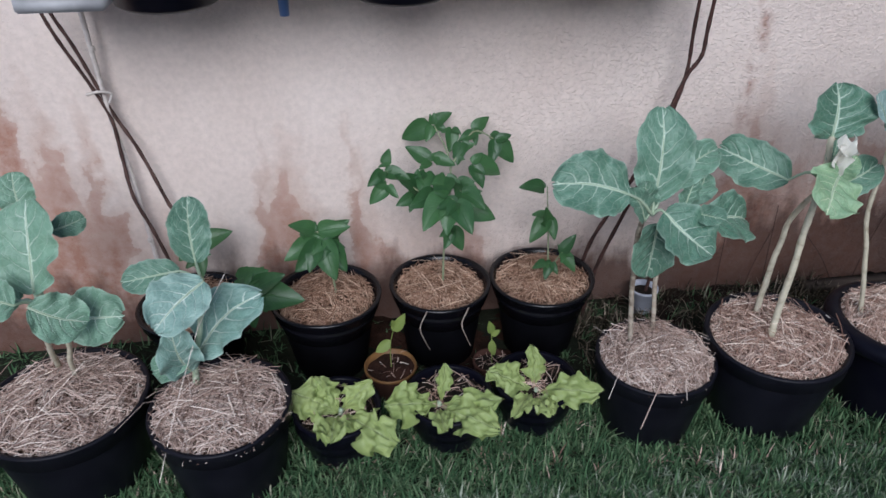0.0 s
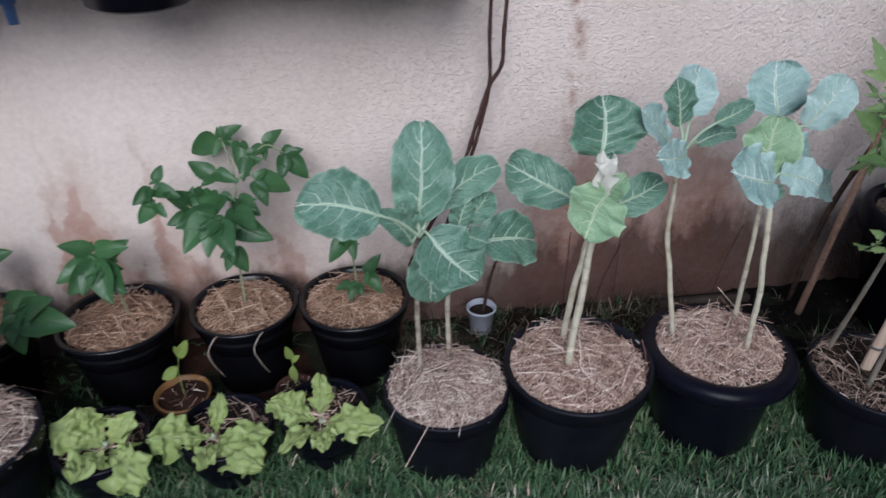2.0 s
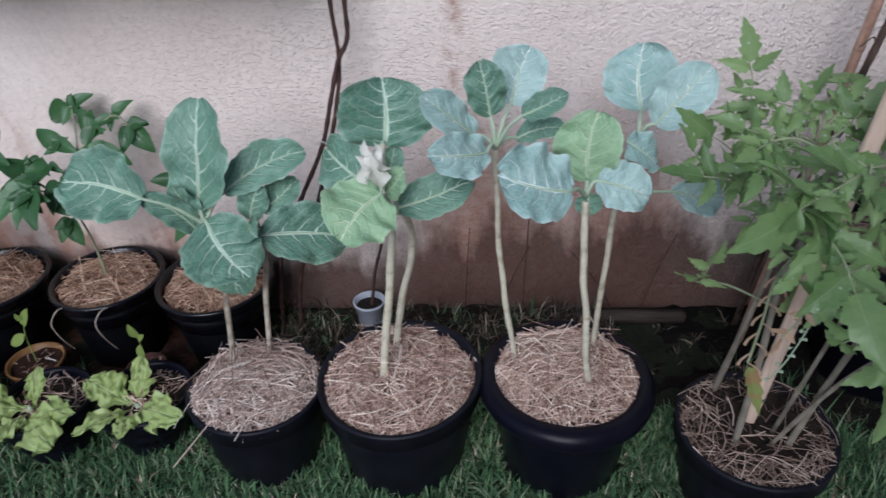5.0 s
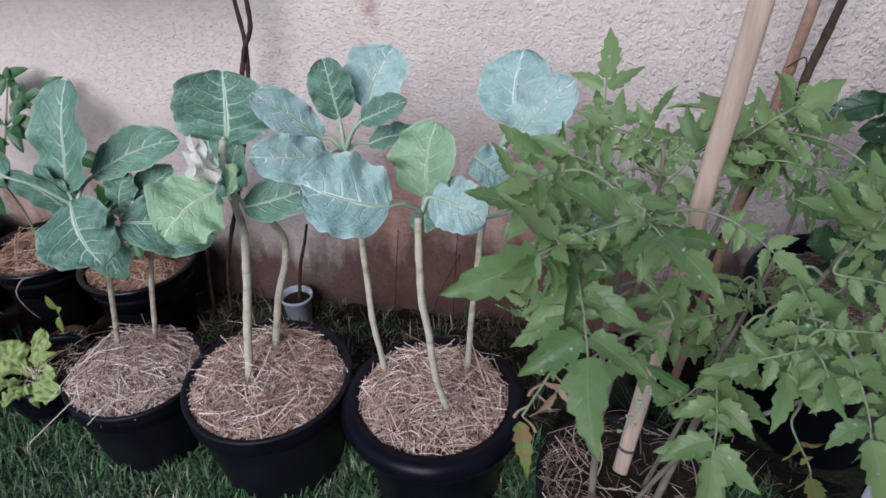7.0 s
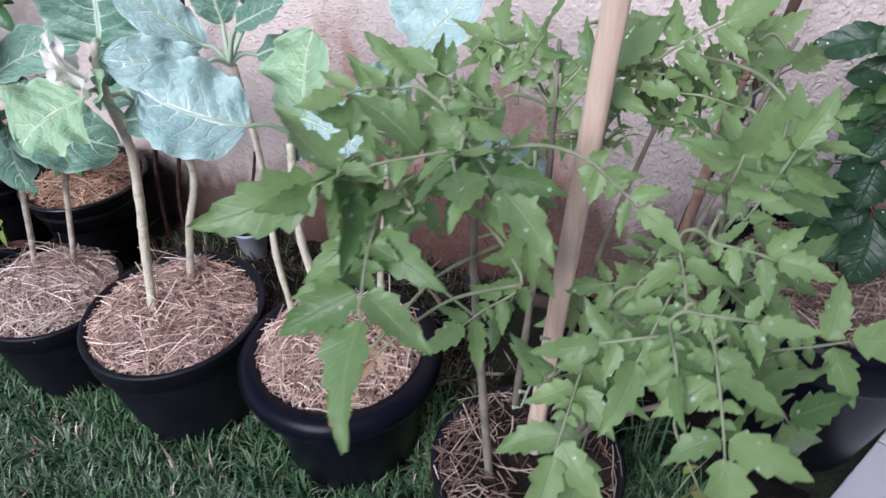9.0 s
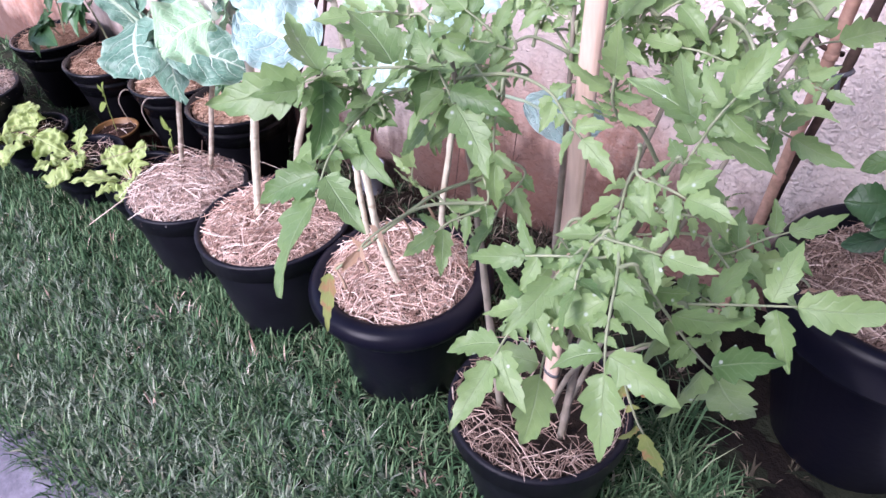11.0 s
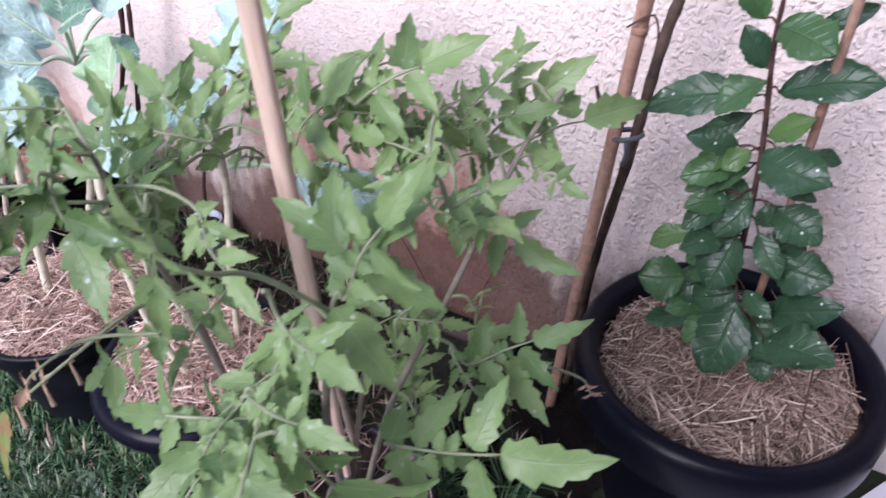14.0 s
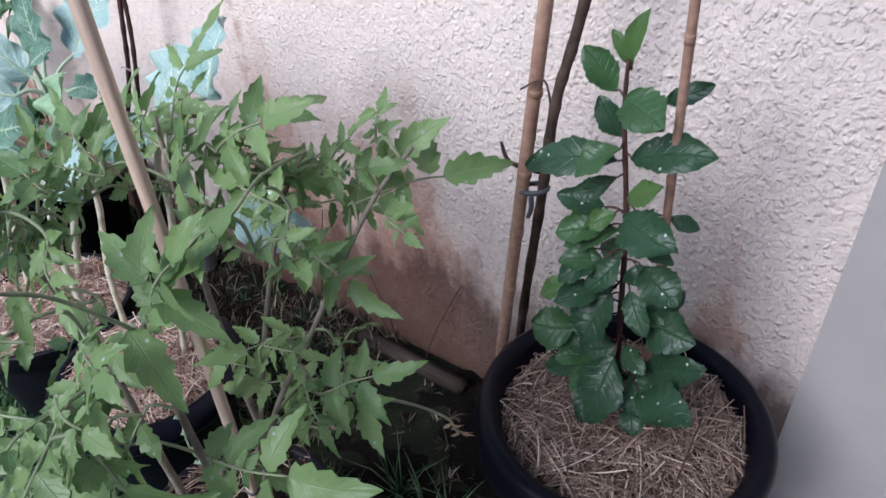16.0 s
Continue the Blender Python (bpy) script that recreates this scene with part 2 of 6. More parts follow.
def leaf_material(name, low, high, vein, rough=0.5, spec=0.4, sides=7.0, patches=None, thin=0.25, crinkle=0.45, glints=0):
    m, nt, b = material(name, rough, 0, spec)
    uv = coords(nt, "UV")
    sep = nt.nodes.new("ShaderNodeSeparateXYZ")
    nt.links.new(uv, sep.inputs[0])
    s = sep.outputs[0]
    u = math2(nt, "ABSOLUTE", math2(nt, "MULTIPLY", math2(nt, "SUBTRACT", sep.outputs[1], 0.5), 2.0))
    rib = ramp(nt, u, (0.0, grey(1)), (0.07, grey(0)))
    fr = math2(nt, "ABSOLUTE", math2(nt, "SUBTRACT", math2(nt, "FRACT", math2(nt, "MULTIPLY", math2(nt, "SUBTRACT", s, math2(nt, "MULTIPLY", u, 0.25)), sides)), 0.5))
    side = math2(nt, "MULTIPLY", ramp(nt, fr, (0.0, grey(1)), (0.12, grey(0))), 0.28)
    g = nt.nodes.new("ShaderNodeNewGeometry")
    inf = nt.nodes.new("ShaderNodeObjectInfo")
    r = math2(nt, "ADD", math2(nt, "MULTIPLY", g.outputs["Random Per Island"], 0.45), math2(nt, "MULTIPLY", inf.outputs["Random"], 0.3))
    tone = ramp(nt, math2(nt, "ADD", r, math2(nt, "MULTIPLY", noise_at(nt, coords(nt), 40, 3), 0.35)), (0.2, low), (0.85, high))
    if patches:
        spot = ramp(nt, noise_at(nt, coords(nt), patches[0], 4), (patches[1], grey(0)), (patches[1] + 0.08, grey(1)))
        tone = mix(nt, spot, tone, patches[2])
    skin = mix(nt, math2(nt, "MULTIPLY", math2(nt, "MAXIMUM", rib, side), 0.6), tone, vein)
    if glints:
        # glints on water drops, painted as small white specks and kept smooth
        vo = node(nt, "TexVoronoi", Scale=glints)
        nt.links.new(coords(nt), vo.inputs["Vector"])
        speck = math2(nt, "MULTIPLY", ramp(nt, vo.outputs["Distance"], (0.09, grey(1)), (0.17, grey(0))), ramp(nt, vo.outputs["Color"], (0.62, grey(0)), (0.64, grey(1))))
        skin = mix(nt, math2(nt, "MULTIPLY", speck, 0.8), skin, (0.72, 0.78, 0.72))
        nt.links.new(math2(nt, "SUBTRACT", rough, math2(nt, "MULTIPLY", speck, rough - 0.12)), b.inputs["Roughness"])
    nt.links.new(skin, b.inputs["Base Color"])
    bump(nt, b, math2(nt, "SUBTRACT", noise_at(nt, coords(nt), 120 if crinkle < 0.5 else 70, 2), math2(nt, "MAXIMUM", rib, side)), crinkle, 0.002 + 0.001 * (crinkle > 0.5))
    if thin:
        # light passes through the blade
        tr = nt.nodes.new("ShaderNodeBsdfTranslucent")
        nt.links.new(tone, tr.inputs["Color"])
        sh = nt.nodes.new("ShaderNodeMixShader")
        sh.inputs[0].default_value = thin
        out = nt.nodes["Material Output"]
        nt.links.new(b.outputs[0], sh.inputs[1])
        nt.links.new(tr.outputs[0], sh.inputs[2])
        nt.links.new(sh.outputs[0], out.inputs[0])
    return m


STUCCO = stucco_material()
WHITE_WALL = speckled("smooth_white_paint", ((0.3, (0.385, 0.355, 0.345)), (0.7, (0.465, 0.435, 0.42))), 3, 0.7, bump_at=(90, 0.2, 0.002))
RED_EARTH = speckled("red_brown_earth", ((0.3, (0.018, 0.009, 0.006)), (0.7, (0.060, 0.026, 0.017))), 12, 0.95, 0.2, (60, 0.8, 0.01), fine=90)
DARK_EARTH = speckled("dark_brown_earth", ((0.3, (0.010, 0.007, 0.005)), (0.7, (0.032, 0.019, 0.014))), 13, 0.95, 0.2, (60, 0.8, 0.01), fine=90)
# damp earth, its colour taken near black to hold the shade between pots
EARTH = speckled("shaded_damp_earth", ((0.3, (0.004, 0.003, 0.003)), (0.7, (0.013, 0.009, 0.007))), 14, 0.95, 0.2, (60, 0.8, 0.01), fine=90)
LAWN = speckled("lawn_soil", ((0.3, (0.012, 0.016, 0.010)), (0.7, (0.03, 0.034, 0.02))), 10, 0.95, 0.2, (50, 0.8, 0.01), fine=70)
CONCRETE = speckled("grey_concrete", ((0.3, (0.17, 0.16, 0.20)), (0.7, (0.27, 0.25, 0.30))), 9, 0.85, 0.3, (120, 0.5, 0.003), fine=60)
TILE = speckled("pale_glazed_tile", ((0.3, (0.58, 0.56, 0.62)), (0.7, (0.68, 0.66, 0.71))), 6, 0.45, 0.5, vary=0.06)
BLACK = speckled("black_plastic", ((0.3, (0.003, 0.003, 0.008)), (0.7, (0.007, 0.007, 0.012))), 8, 0.30, 0.12, (70, 0.15, 0.002), vary=0.2)
BLACK_GLOSS = speckled("glossy_black_plastic", ((0.3, (0.003, 0.003, 0.004)), (0.7, (0.006, 0.006, 0.009))), 8, 0.24, 0.32, (70, 0.15, 0.002), vary=0.2)
# ringed pot walls: darker and duller than the rims, for shade among the pots
SHADED_BLACK = speckled("shaded_black_plastic", ((0.3, (0.002, 0.002, 0.003)), (0.7, (0.005, 0.005, 0.007))), 9, 0.6, 0.06, (60, 0.2, 0.002), vary=0.2)
OLD_BLACK = speckled("dusty_black_plastic", ((0.35, (0.004, 0.004, 0.008)), (0.75, (0.009, 0.009, 0.015))), 12, 0.5, 0.2, (50, 0.2, 0.002), vary=0.2)
STRAW = islands("dry_straw", (0.0, (0.16, 0.085, 0.062)), (0.35, (0.40, 0.255, 0.20)), (0.75, (0.68, 0.50, 0.415)), (1.0, (0.92, 0.80, 0.70)), rough=0.6, spec=0.35)
STRAW_GREY = islands("weathered_straw", (0.0, (0.16, 0.098, 0.078)), (0.4, (0.42, 0.295, 0.245)), (0.8, (0.70, 0.555, 0.48)), (1.0, (0.93, 0.83, 0.75)), rough=0.6, spec=0.35)
STRAW_FRESH = islands("fresh_straw", (0.0, (0.14, 0.072, 0.045)), (0.35, (0.30, 0.175, 0.118)), (0.75, (0.48, 0.31, 0.22)), (1.0, (0.70, 0.52, 0.39)))
# brown straw, darkened further for the shade under the tomato leaves
STRAW_BROWN_SHADED = islands("brown_shaded_straw", (0.0, (0.09, 0.056, 0.043)), (0.4, (0.21, 0.145, 0.115)), (0.8, (0.40, 0.295, 0.24)), (1.0, (0.66, 0.53, 0.45)))
STRAW_BED = speckled("straw_bed", ((0.3, (0.04, 0.024, 0.016)), (0.7, (0.15, 0.095, 0.065))), 60, 0.95, 0.1, (140, 0.9, 0.01))
SOIL = speckled("potting_soil", ((0.3, (0.009, 0.007, 0.006)), (0.7, (0.034, 0.024, 0.018))), 45, 0.95, 0.2, (90, 0.9, 0.008))
GRASS = islands("grass_blades", (0.0, (0.034, 0.080, 0.036)), (0.5, (0.080, 0.155, 0.074)), (0.93, (0.175, 0.255, 0.135)), (1.0, (0.33, 0.32, 0.24)), rough=0.8, spec=0.15)
GRASS_PALE = islands("pale_grass_blades", (0.0, (0.115, 0.165, 0.110)), (0.6, (0.24, 0.30, 0.215)), (1.0, (0.44, 0.47, 0.38)), rough=0.8, spec=0.15)
GRASS_DRY = islands("dry_grass_blades", (0.0, (0.025, 0.024, 0.016)), (0.55, (0.08, 0.066, 0.045)), (0.85, (0.22, 0.175, 0.13)), (1.0, (0.46, 0.38, 0.30)), rough=0.8)
KALE = kale_material("green_kale_leaf", (0.064, 0.155, 0.102), (0.140, 0.272, 0.190), (0.60, 0.72, 0.60))
KALE_SOFT = kale_material("soft_green_kale_leaf", (0.095, 0.205, 0.135), (0.185, 0.325, 0.225), (0.60, 0.72, 0.60))
KALE_TEAL = kale_material("young_teal_kale_leaf", (0.135, 0.265, 0.222), (0.255, 0.395, 0.345), (0.70, 0.80, 0.73))
KALE_BLUE = kale_material("blue_green_kale_leaf", (0.20, 0.345, 0.315), (0.37, 0.51, 0.475), (0.80, 0.88, 0.84))
KALE_PALE = kale_material("pale_kale_leaf", (0.17, 0.31, 0.18), (0.29, 0.44, 0.25), (0.66, 0.76, 0.52))
KALE_STEM = speckled("scarred_kale_stem", ((0.30, (0.33, 0.28, 0.20)), (0.44, (0.50, 0.46, 0.35)), (0.75, (0.62, 0.58, 0.46))), 42, 0.7, 0.3, (55, 0.7, 0.006), stretch=(0.5, 0.5, 1.1), vary=0.2)
KALE_STEM_GREY = speckled("grey_kale_stem", ((0.34, (0.17, 0.13, 0.10)), (0.50, (0.34, 0.29, 0.23)), (0.75, (0.48, 0.43, 0.35))), 42, 0.75, 0.3, (55, 0.7, 0.006), stretch=(0.5, 0.5, 1.1), vary=0.2)
RIB = speckled("pale_leaf_rib", ((0.3, (0.34, 0.44, 0.30)), (0.7, (0.46, 0.55, 0.42))), 25, 0.6)
TOMATO = leaf_material("tomato_leaf", (0.102, 0.196, 0.064), (0.290, 0.420, 0.168), (0.37, 0.46, 0.27), 0.38, 0.5, thin=0.38, glints=60)
TOMATO_OLD = leaf_material("yellowing_tomato_leaf", (0.10, 0.16, 0.045), (0.24, 0.27, 0.085), (0.30, 0.31, 0.14), 0.7, 0.25, patches=(30, 0.55, (0.28, 0.17, 0.08)))
TOMATO_DRY = leaf_material("withered_tomato_leaf", (0.30, 0.19, 0.12), (0.50, 0.36, 0.26), (0.45, 0.35, 0.25), 0.9, 0.1, thin=0.1)
TOMATO_STEM = speckled("hairy_tomato_stem", ((0.3, (0.19, 0.225, 0.125)), (0.7, (0.33, 0.36, 0.23))), 25, 0.7, 0.3, (200, 0.4, 0.002))
TOMATO_BARK = speckled("grey_tomato_stem", ((0.3, (0.15, 0.130, 0.098)), (0.7, (0.30, 0.265, 0.215))), 25, 0.8, 0.25, (120, 0.5, 0.003))
SHRUB = leaf_material("dark_glossy_leaf", (0.011, 0.036, 0.017), (0.034, 0.084, 0.038), (0.055, 0.12, 0.055), 0.40, 0.45, sides=6.0, thin=0.12, crinkle=0.6, glints=70)
SHRUB_MID = leaf_material("shrub_leaf", (0.022, 0.066, 0.024), (0.058, 0.130, 0.046), (0.09, 0.17, 0.07), 0.40, 0.45, sides=6.0, thin=0.15, crinkle=0.6)
SHRUB_NEW = leaf_material("young_shrub_leaf", (0.040, 0.105, 0.032), (0.095, 0.18, 0.052), (0.20, 0.28, 0.12), 0.40, 0.45, sides=6.0, crinkle=0.6)
PEPPER = leaf_material("pepper_leaf", (0.014, 0.056, 0.020), (0.075, 0.185, 0.066), (0.07, 0.16, 0.06), 0.36, 0.5)
LETTUCE = leaf_material("lettuce_leaf", (0.27, 0.37, 0.105), (0.47, 0.565, 0.225), (0.58, 0.66, 0.36), 0.42, 0.45, sides=0.0, thin=0.3, crinkle=0.9)
SEEDLING = leaf_material("seedling_leaf", (0.16, 0.25, 0.06), (0.30, 0.36, 0.10), (0.36, 0.40, 0.18))
TWIG = speckled("dark_vine_bark", ((0.3, (0.030, 0.016, 0.014)), (0.7, (0.095, 0.045, 0.038))), 40, 0.8, 0.3, (90, 0.6, 0.003))
BRANCH = speckled("grey_branch_bark", ((0.3, (0.03, 0.02, 0.016)), (0.7, (0.13, 0.085, 0.066))), 22, 0.85, 0.25, (90, 0.6, 0.003))
BAMBOO = speckled("dry_bamboo", ((0.3, (0.50, 0.36, 0.275)), (0.7, (0.70, 0.54, 0.43))), 22, 0.6, 0.3, (60, 0.3, 0.002), stretch=(4, 4, 0.35))
BAMBOO_WORN = speckled("weathered_bamboo", ((0.3, (0.31, 0.165, 0.115)), (0.7, (0.62, 0.40, 0.30))), 7, 0.7, 0.3, (60, 0.4, 0.002), stretch=(2, 2, 0.7), fine=80)
TWIG_PALE = speckled("grey_dry_vine", ((0.3, (0.042, 0.024, 0.021)), (0.7, (0.13, 0.078, 0.068))), 26, 0.85, 0.2, (60, 0.5, 0.004), stretch=(2, 2, 0.6))
DRY_STRIP = speckled("dry_leaf_strip", ((0.3, (0.24, 0.185, 0.155)), (0.7, (0.40, 0.33, 0.285))), 40, 0.9)
STRING = speckled("white_string", ((0.3, (0.52, 0.46, 0.43)), (0.7, (0.70, 0.64, 0.60))), 60, 0.9)
TIE = speckled("grey_rubber_tie", ((0.3, (0.06, 0.06, 0.07)), (0.7, (0.11, 0.11, 0.12))), 40, 0.6)
CUP = speckled("milky_plastic", ((0.3, (0.42, 0.44, 0.52)), (0.7, (0.55, 0.57, 0.65))), 15, 0.4, 0.5)
CLAY = speckled("brown_clay", ((0.3, (0.05, 0.021, 0.015)), (0.7, (0.095, 0.038, 0.026))), 18, 0.85)
YELLOW_RIM = speckled("ochre_plastic", ((0.3, (0.15, 0.075, 0.03)), (0.7, (0.30, 0.15, 0.05))), 14, 0.5)
STEEL = speckled("galvanised_steel", ((0.3, (0.36, 0.36, 0.38)), (0.7, (0.50, 0.50, 0.52))), 20, 0.45)
BOARD = speckled("grey_shelf_board", ((0.3, (0.22, 0.20, 0.19)), (0.7, (0.34, 0.31, 0.30))), 12, 0.8, stretch=(0.3, 3, 3))
BLUE = speckled("blue_plastic", ((0.3, (0.06, 0.12, 0.30)), (0.7, (0.10, 0.19, 0.42))), 14, 0.4)
FLOWER = leaf_material("bleached_leaf", (0.80, 0.77, 0.68), (0.90, 0.88, 0.82), (0.82, 0.80, 0.76), 0.8, 0.1)
PLANK = speckled("rotten_plank", ((0.3, (0.03, 0.022, 0.018)), (0.7, (0.085, 0.062, 0.05))), 16, 0.9, stretch=(0.4, 3, 3))


# ---- building blocks ----
rnd = random.Random(4)


def mesh_of(name, verts, faces, mat, smooth=True, uvs=None, slots=None):
    me = bpy.data.meshes.new(name)
    me.from_pydata([tuple(v) for v in verts], [], [tuple(f) for f in faces])
    for mm in mat if isinstance(mat, (list, tuple)) else [mat]:
        me.materials.append(mm)
    if smooth:
        me.polygons.foreach_set("use_smooth", [True] * len(me.polygons))
    if slots:
        me.polygons.foreach_set("material_index", slots)
    if uvs is not None:
        layer = me.uv_layers.new(name="UVMap")
        idx = np.empty(len(me.loops), dtype=np.int32)
        me.loops.foreach_get("vertex_index", idx)
        layer.data.foreach_set("uv", np.asarray(uvs, dtype=np.float32)[idx].ravel())
    me.update()
    return me


def thing(name, at, label, category, group="", kind=""):
    ob = new(name)
    ob.location = at
    ob.empty_display_size = 0.05
    return tagged(ob, label, category, group, kind)


def part(name, verts, faces, mat, parent, label="", smooth=True, uvs=None, slots=None):
    """One mesh object under a thing; the vertices are in world metres."""
    root = parent
    off = Vector((0, 0, 0))
    while root is not None:
        off += root.location
        root = root.parent
    ob = new(name, mesh_of(name, [Vector(v) - off for v in verts], faces, mat, smooth, uvs, slots))
    ob.parent = parent
    return tagged(ob, label)


def lone(name, verts, faces, mat, label, category, group="", kind="", smooth=True, uvs=None):
    ob = new(name, mesh_of(name, verts, faces, mat, smooth, uvs))
    return tagged(ob, label, category, group, kind)


def box(x0, y0, z0, x1, y1, z1, bevel=0.004):
    bm = bmesh.new()
    bmesh.ops.create_cube(bm, size=1)
    for v in bm.verts:
        v.co = ((x0 + x1) / 2 + v.co.x * (x1 - x0), (y0 + y1) / 2 + v.co.y * (y1 - y0), (z0 + z1) / 2 + v.co.z * (z1 - z0))
    if bevel:
        bmesh.ops.bevel(bm, geom=bm.edges[:], offset=bevel, segments=2, affect="EDGES")
    bm.verts.ensure_lookup_table()
    out = [v.co.copy() for v in bm.verts], [tuple(v.index for v in f.verts) for f in bm.faces]
    bm.free()
    return out


def lathe(profile, at, seg=40, wob=0.0, seed=0, tilt=(0, 0)):
    """A turned body from (radius, height) pairs."""
    r = random.Random(seed)
    a1, a2 = r.uniform(0, 6), r.uniform(0, 6)
    verts, faces = [], []
    for rad, z in profile:
        for k in range(seg):
            a = 2 * math.pi * k / seg
            q = rad * (1 + wob * (math.sin(2 * a + a1) + 0.5 * math.sin(3 * a + a2)))
            x, y = q * math.cos(a), q * math.sin(a)
            verts.append((at[0] + x, at[1] + y, at[2] + z + tilt[0] * x + tilt[1] * y))
    for i in range(len(profile) - 1):
        for k in range(seg):
            a, b = i * seg + k, i * seg + (k + 1) % seg
            faces.append((a, b, b + seg, a + seg))
    return verts, faces


def smooth_line(points, steps=6):
    """A smooth line through the points."""
    p = [Vector(q) for q in points]
    if len(p) == 2:
        return [p[0].lerp(p[1], i / steps) for i in range(steps + 1)]
    out = []
    for i in range(len(p) - 1):
        a, b, c, d = p[max(i - 1, 0)], p[i], p[i + 1], p[min(i + 2, len(p) - 1)]
        for k in range(steps):
            t = k / steps
            out.append(0.5 * (2 * b + (c - a) * t + (2 * a - 5 * b + 4 * c - d) * t * t + (3 * b - a - 3 * c + d) * t ** 3))
    return out + [p[-1]]


def tube(line, r0, r1, seg=7, knots=0.0, every=3, flat=1.0, facing=(0.3, -1, 0.2)):
    """A tapering tube along a line, with knots if wanted."""
    verts, faces = [], []
    n = len(line)
    for i, c in enumerate(line):
        d = (line[min(i + 1, n - 1)] - line[max(i - 1, 0)]).normalized()
        s = d.cross(Vector(facing)).normalized()
        u = s.cross(d)
        r = r0 + (r1 - r0) * i / (n - 1)
        if knots and i % every == 0:
            r *= 1 + knots
        for k in range(seg):
            a = 2 * math.pi * k / seg
            verts.append(c + s * (r * math.cos(a)) + u * (r * flat * math.sin(a)))
    for i in range(n - 1):
        for k in range(seg):
            a, b = i * seg + k, i * seg + (k + 1) % seg
            faces.append((a, b, b + seg, a + seg))
    faces += [tuple(range(seg - 1, -1, -1)), tuple(range((n - 1) * seg, n * seg))]
    return verts, faces


UPWARD = Vector((0, -0.75, 0.65))


def blade(base, tip, width, outline, rows=10, cols=6, droop=0.12, fold=0.12, wave=0.0, edge=0.0, seed=0, facing=None, freq=9.0, pucker=0.0):
    """A leaf blade from base to tip. outline(s) gives the half width along it, 0 to 1; it droops, folds along its rib and waves at its edge."""
    r = random.Random(seed)
    base, tip = Vector(base), Vector(tip)
    ax = tip - base
    ln = ax.length
    ax.normalize()
    n = Vector(facing) if facing else UPWARD.copy()
    n += Vector((r.uniform(-0.22, 0.22), r.uniform(-0.22, 0.22), r.uniform(-0.22, 0.22)))
    n = (n - ax * n.dot(ax)).normalized()
    sd = ax.cross(n)
    p1, p2, p3 = r.uniform(0, 6), r.uniform(0, 6), r.uniform(0, 6)
    bend = r.uniform(-0.06, 0.06)
    verts, uvs, faces = [], [], []
    for i in range(rows + 1):
        s = i / rows
        for j in range(cols + 1):
            u = 2 * j / cols - 1
            rim = abs(u) ** 2.5
            w = 0.5 * width * outline(s) * (1 + edge * rim * math.sin(1.9 * freq * s + p1 + (2.2 if u > 0 else 0)))
            h = droop * ln * (0.25 - (s - 0.5) ** 2) + fold * width * (u * u) * outline(s) * 0.8
            h += wave * width * (rim * math.sin(freq * s + p2 + u * 2) + 0.35 * math.sin(5 * s + 3 * u + p3) * abs(u))
            if pucker:
                h += pucker * width * abs(math.sin(math.pi * 6.0 * (s - 0.36 * abs(u)))) * min(1.0, 3 * abs(u)) * (1 - abs(u) ** 4)
            c = base + ax * (ln * s + 0.10 * width * outline(s) * -abs(u) * (1 - s)) + sd * (u * w + bend * ln * math.sin(math.pi * s)) + n * h
            verts.append(c)
            uvs.append((s, j / cols))
    for i in range(rows):
        for j in range(cols):
            a = i * (cols + 1) + j
            faces.append((a, a + 1, a + cols + 2, a + cols + 1))
    return verts, faces, uvs


def kale_outline(s):
    q = 2 * min(1.0, 0.015 + s * 0.975) ** 1.12 - 1
    return 1.08 * max(0.05, 1 - abs(q) ** 2.3) ** 0.55


def oval(s):
    return max(0.02, math.sin(math.pi * s ** 0.85) ** 0.8)


def pointed(s):
    return max(0.01, (math.sin(math.pi * s ** 0.66) ** 0.72) * (1 - 0.25 * s))


def toothed(s):
    tooth = (s * 4.8 + 0.30) % 1
    return max(0.02, math.sin(math.pi * s ** 0.66) ** 0.88 * (1 - 0.22 * s) * (0.74 + 0.40 * tooth))


def jagged(s):
    tooth = (s * 8.0) % 1
    return max(0.02, math.sin(math.pi * s ** 1.10) ** 0.72 * (0.92 + 0.13 * tooth))


# ---- setting ----
WALL_Y = 2.078
ground = lone("ground", [(-60, -60, 0), (60, -60, 0), (60, 60, 0), (-60, 60, 0)], [(0, 1, 2, 3)], LAWN, "dark lawn soil under green grass", "ground", kind="structure", smooth=False)


def wall_block(name, x0, y0, x1, y1, z1, mat, label, z0=-0.2):
    v, f = box(x0, y0, z0, x1, y1, z1, 0.002)
    return lone(name, v, f, mat, label, "wall", kind="structure", smooth=False)


wall_block("wall_north", -4.5, WALL_Y, 2.80, WALL_Y + 0.2, 2.6, STUCCO, "beige rough stucco garden wall stained with red earth")
wall_block("wall_pier", 2.798, WALL_Y - 0.006, 5.2, WALL_Y + 0.2, 2.6, WHITE_WALL, "smooth white painted wall beside the stucco")
wall_block("wall_east", 3.9, -7.0, 4.1, WALL_Y - 0.01, 2.8, WHITE_WALL, "plain white house wall beside the tiles")
# unseen wall, added behind the camera to shade the right-hand corner
wall_block("wall_house", 2.0, -2.7, 8.0, -2.5, 4.2, WHITE_WALL, "unseen plain wall added to shade the corner")
wall_block("wall_south", -7.5, -7.2, 8.2, -7.0, 2.4, STUCCO, "plain beige wall behind the lawn")

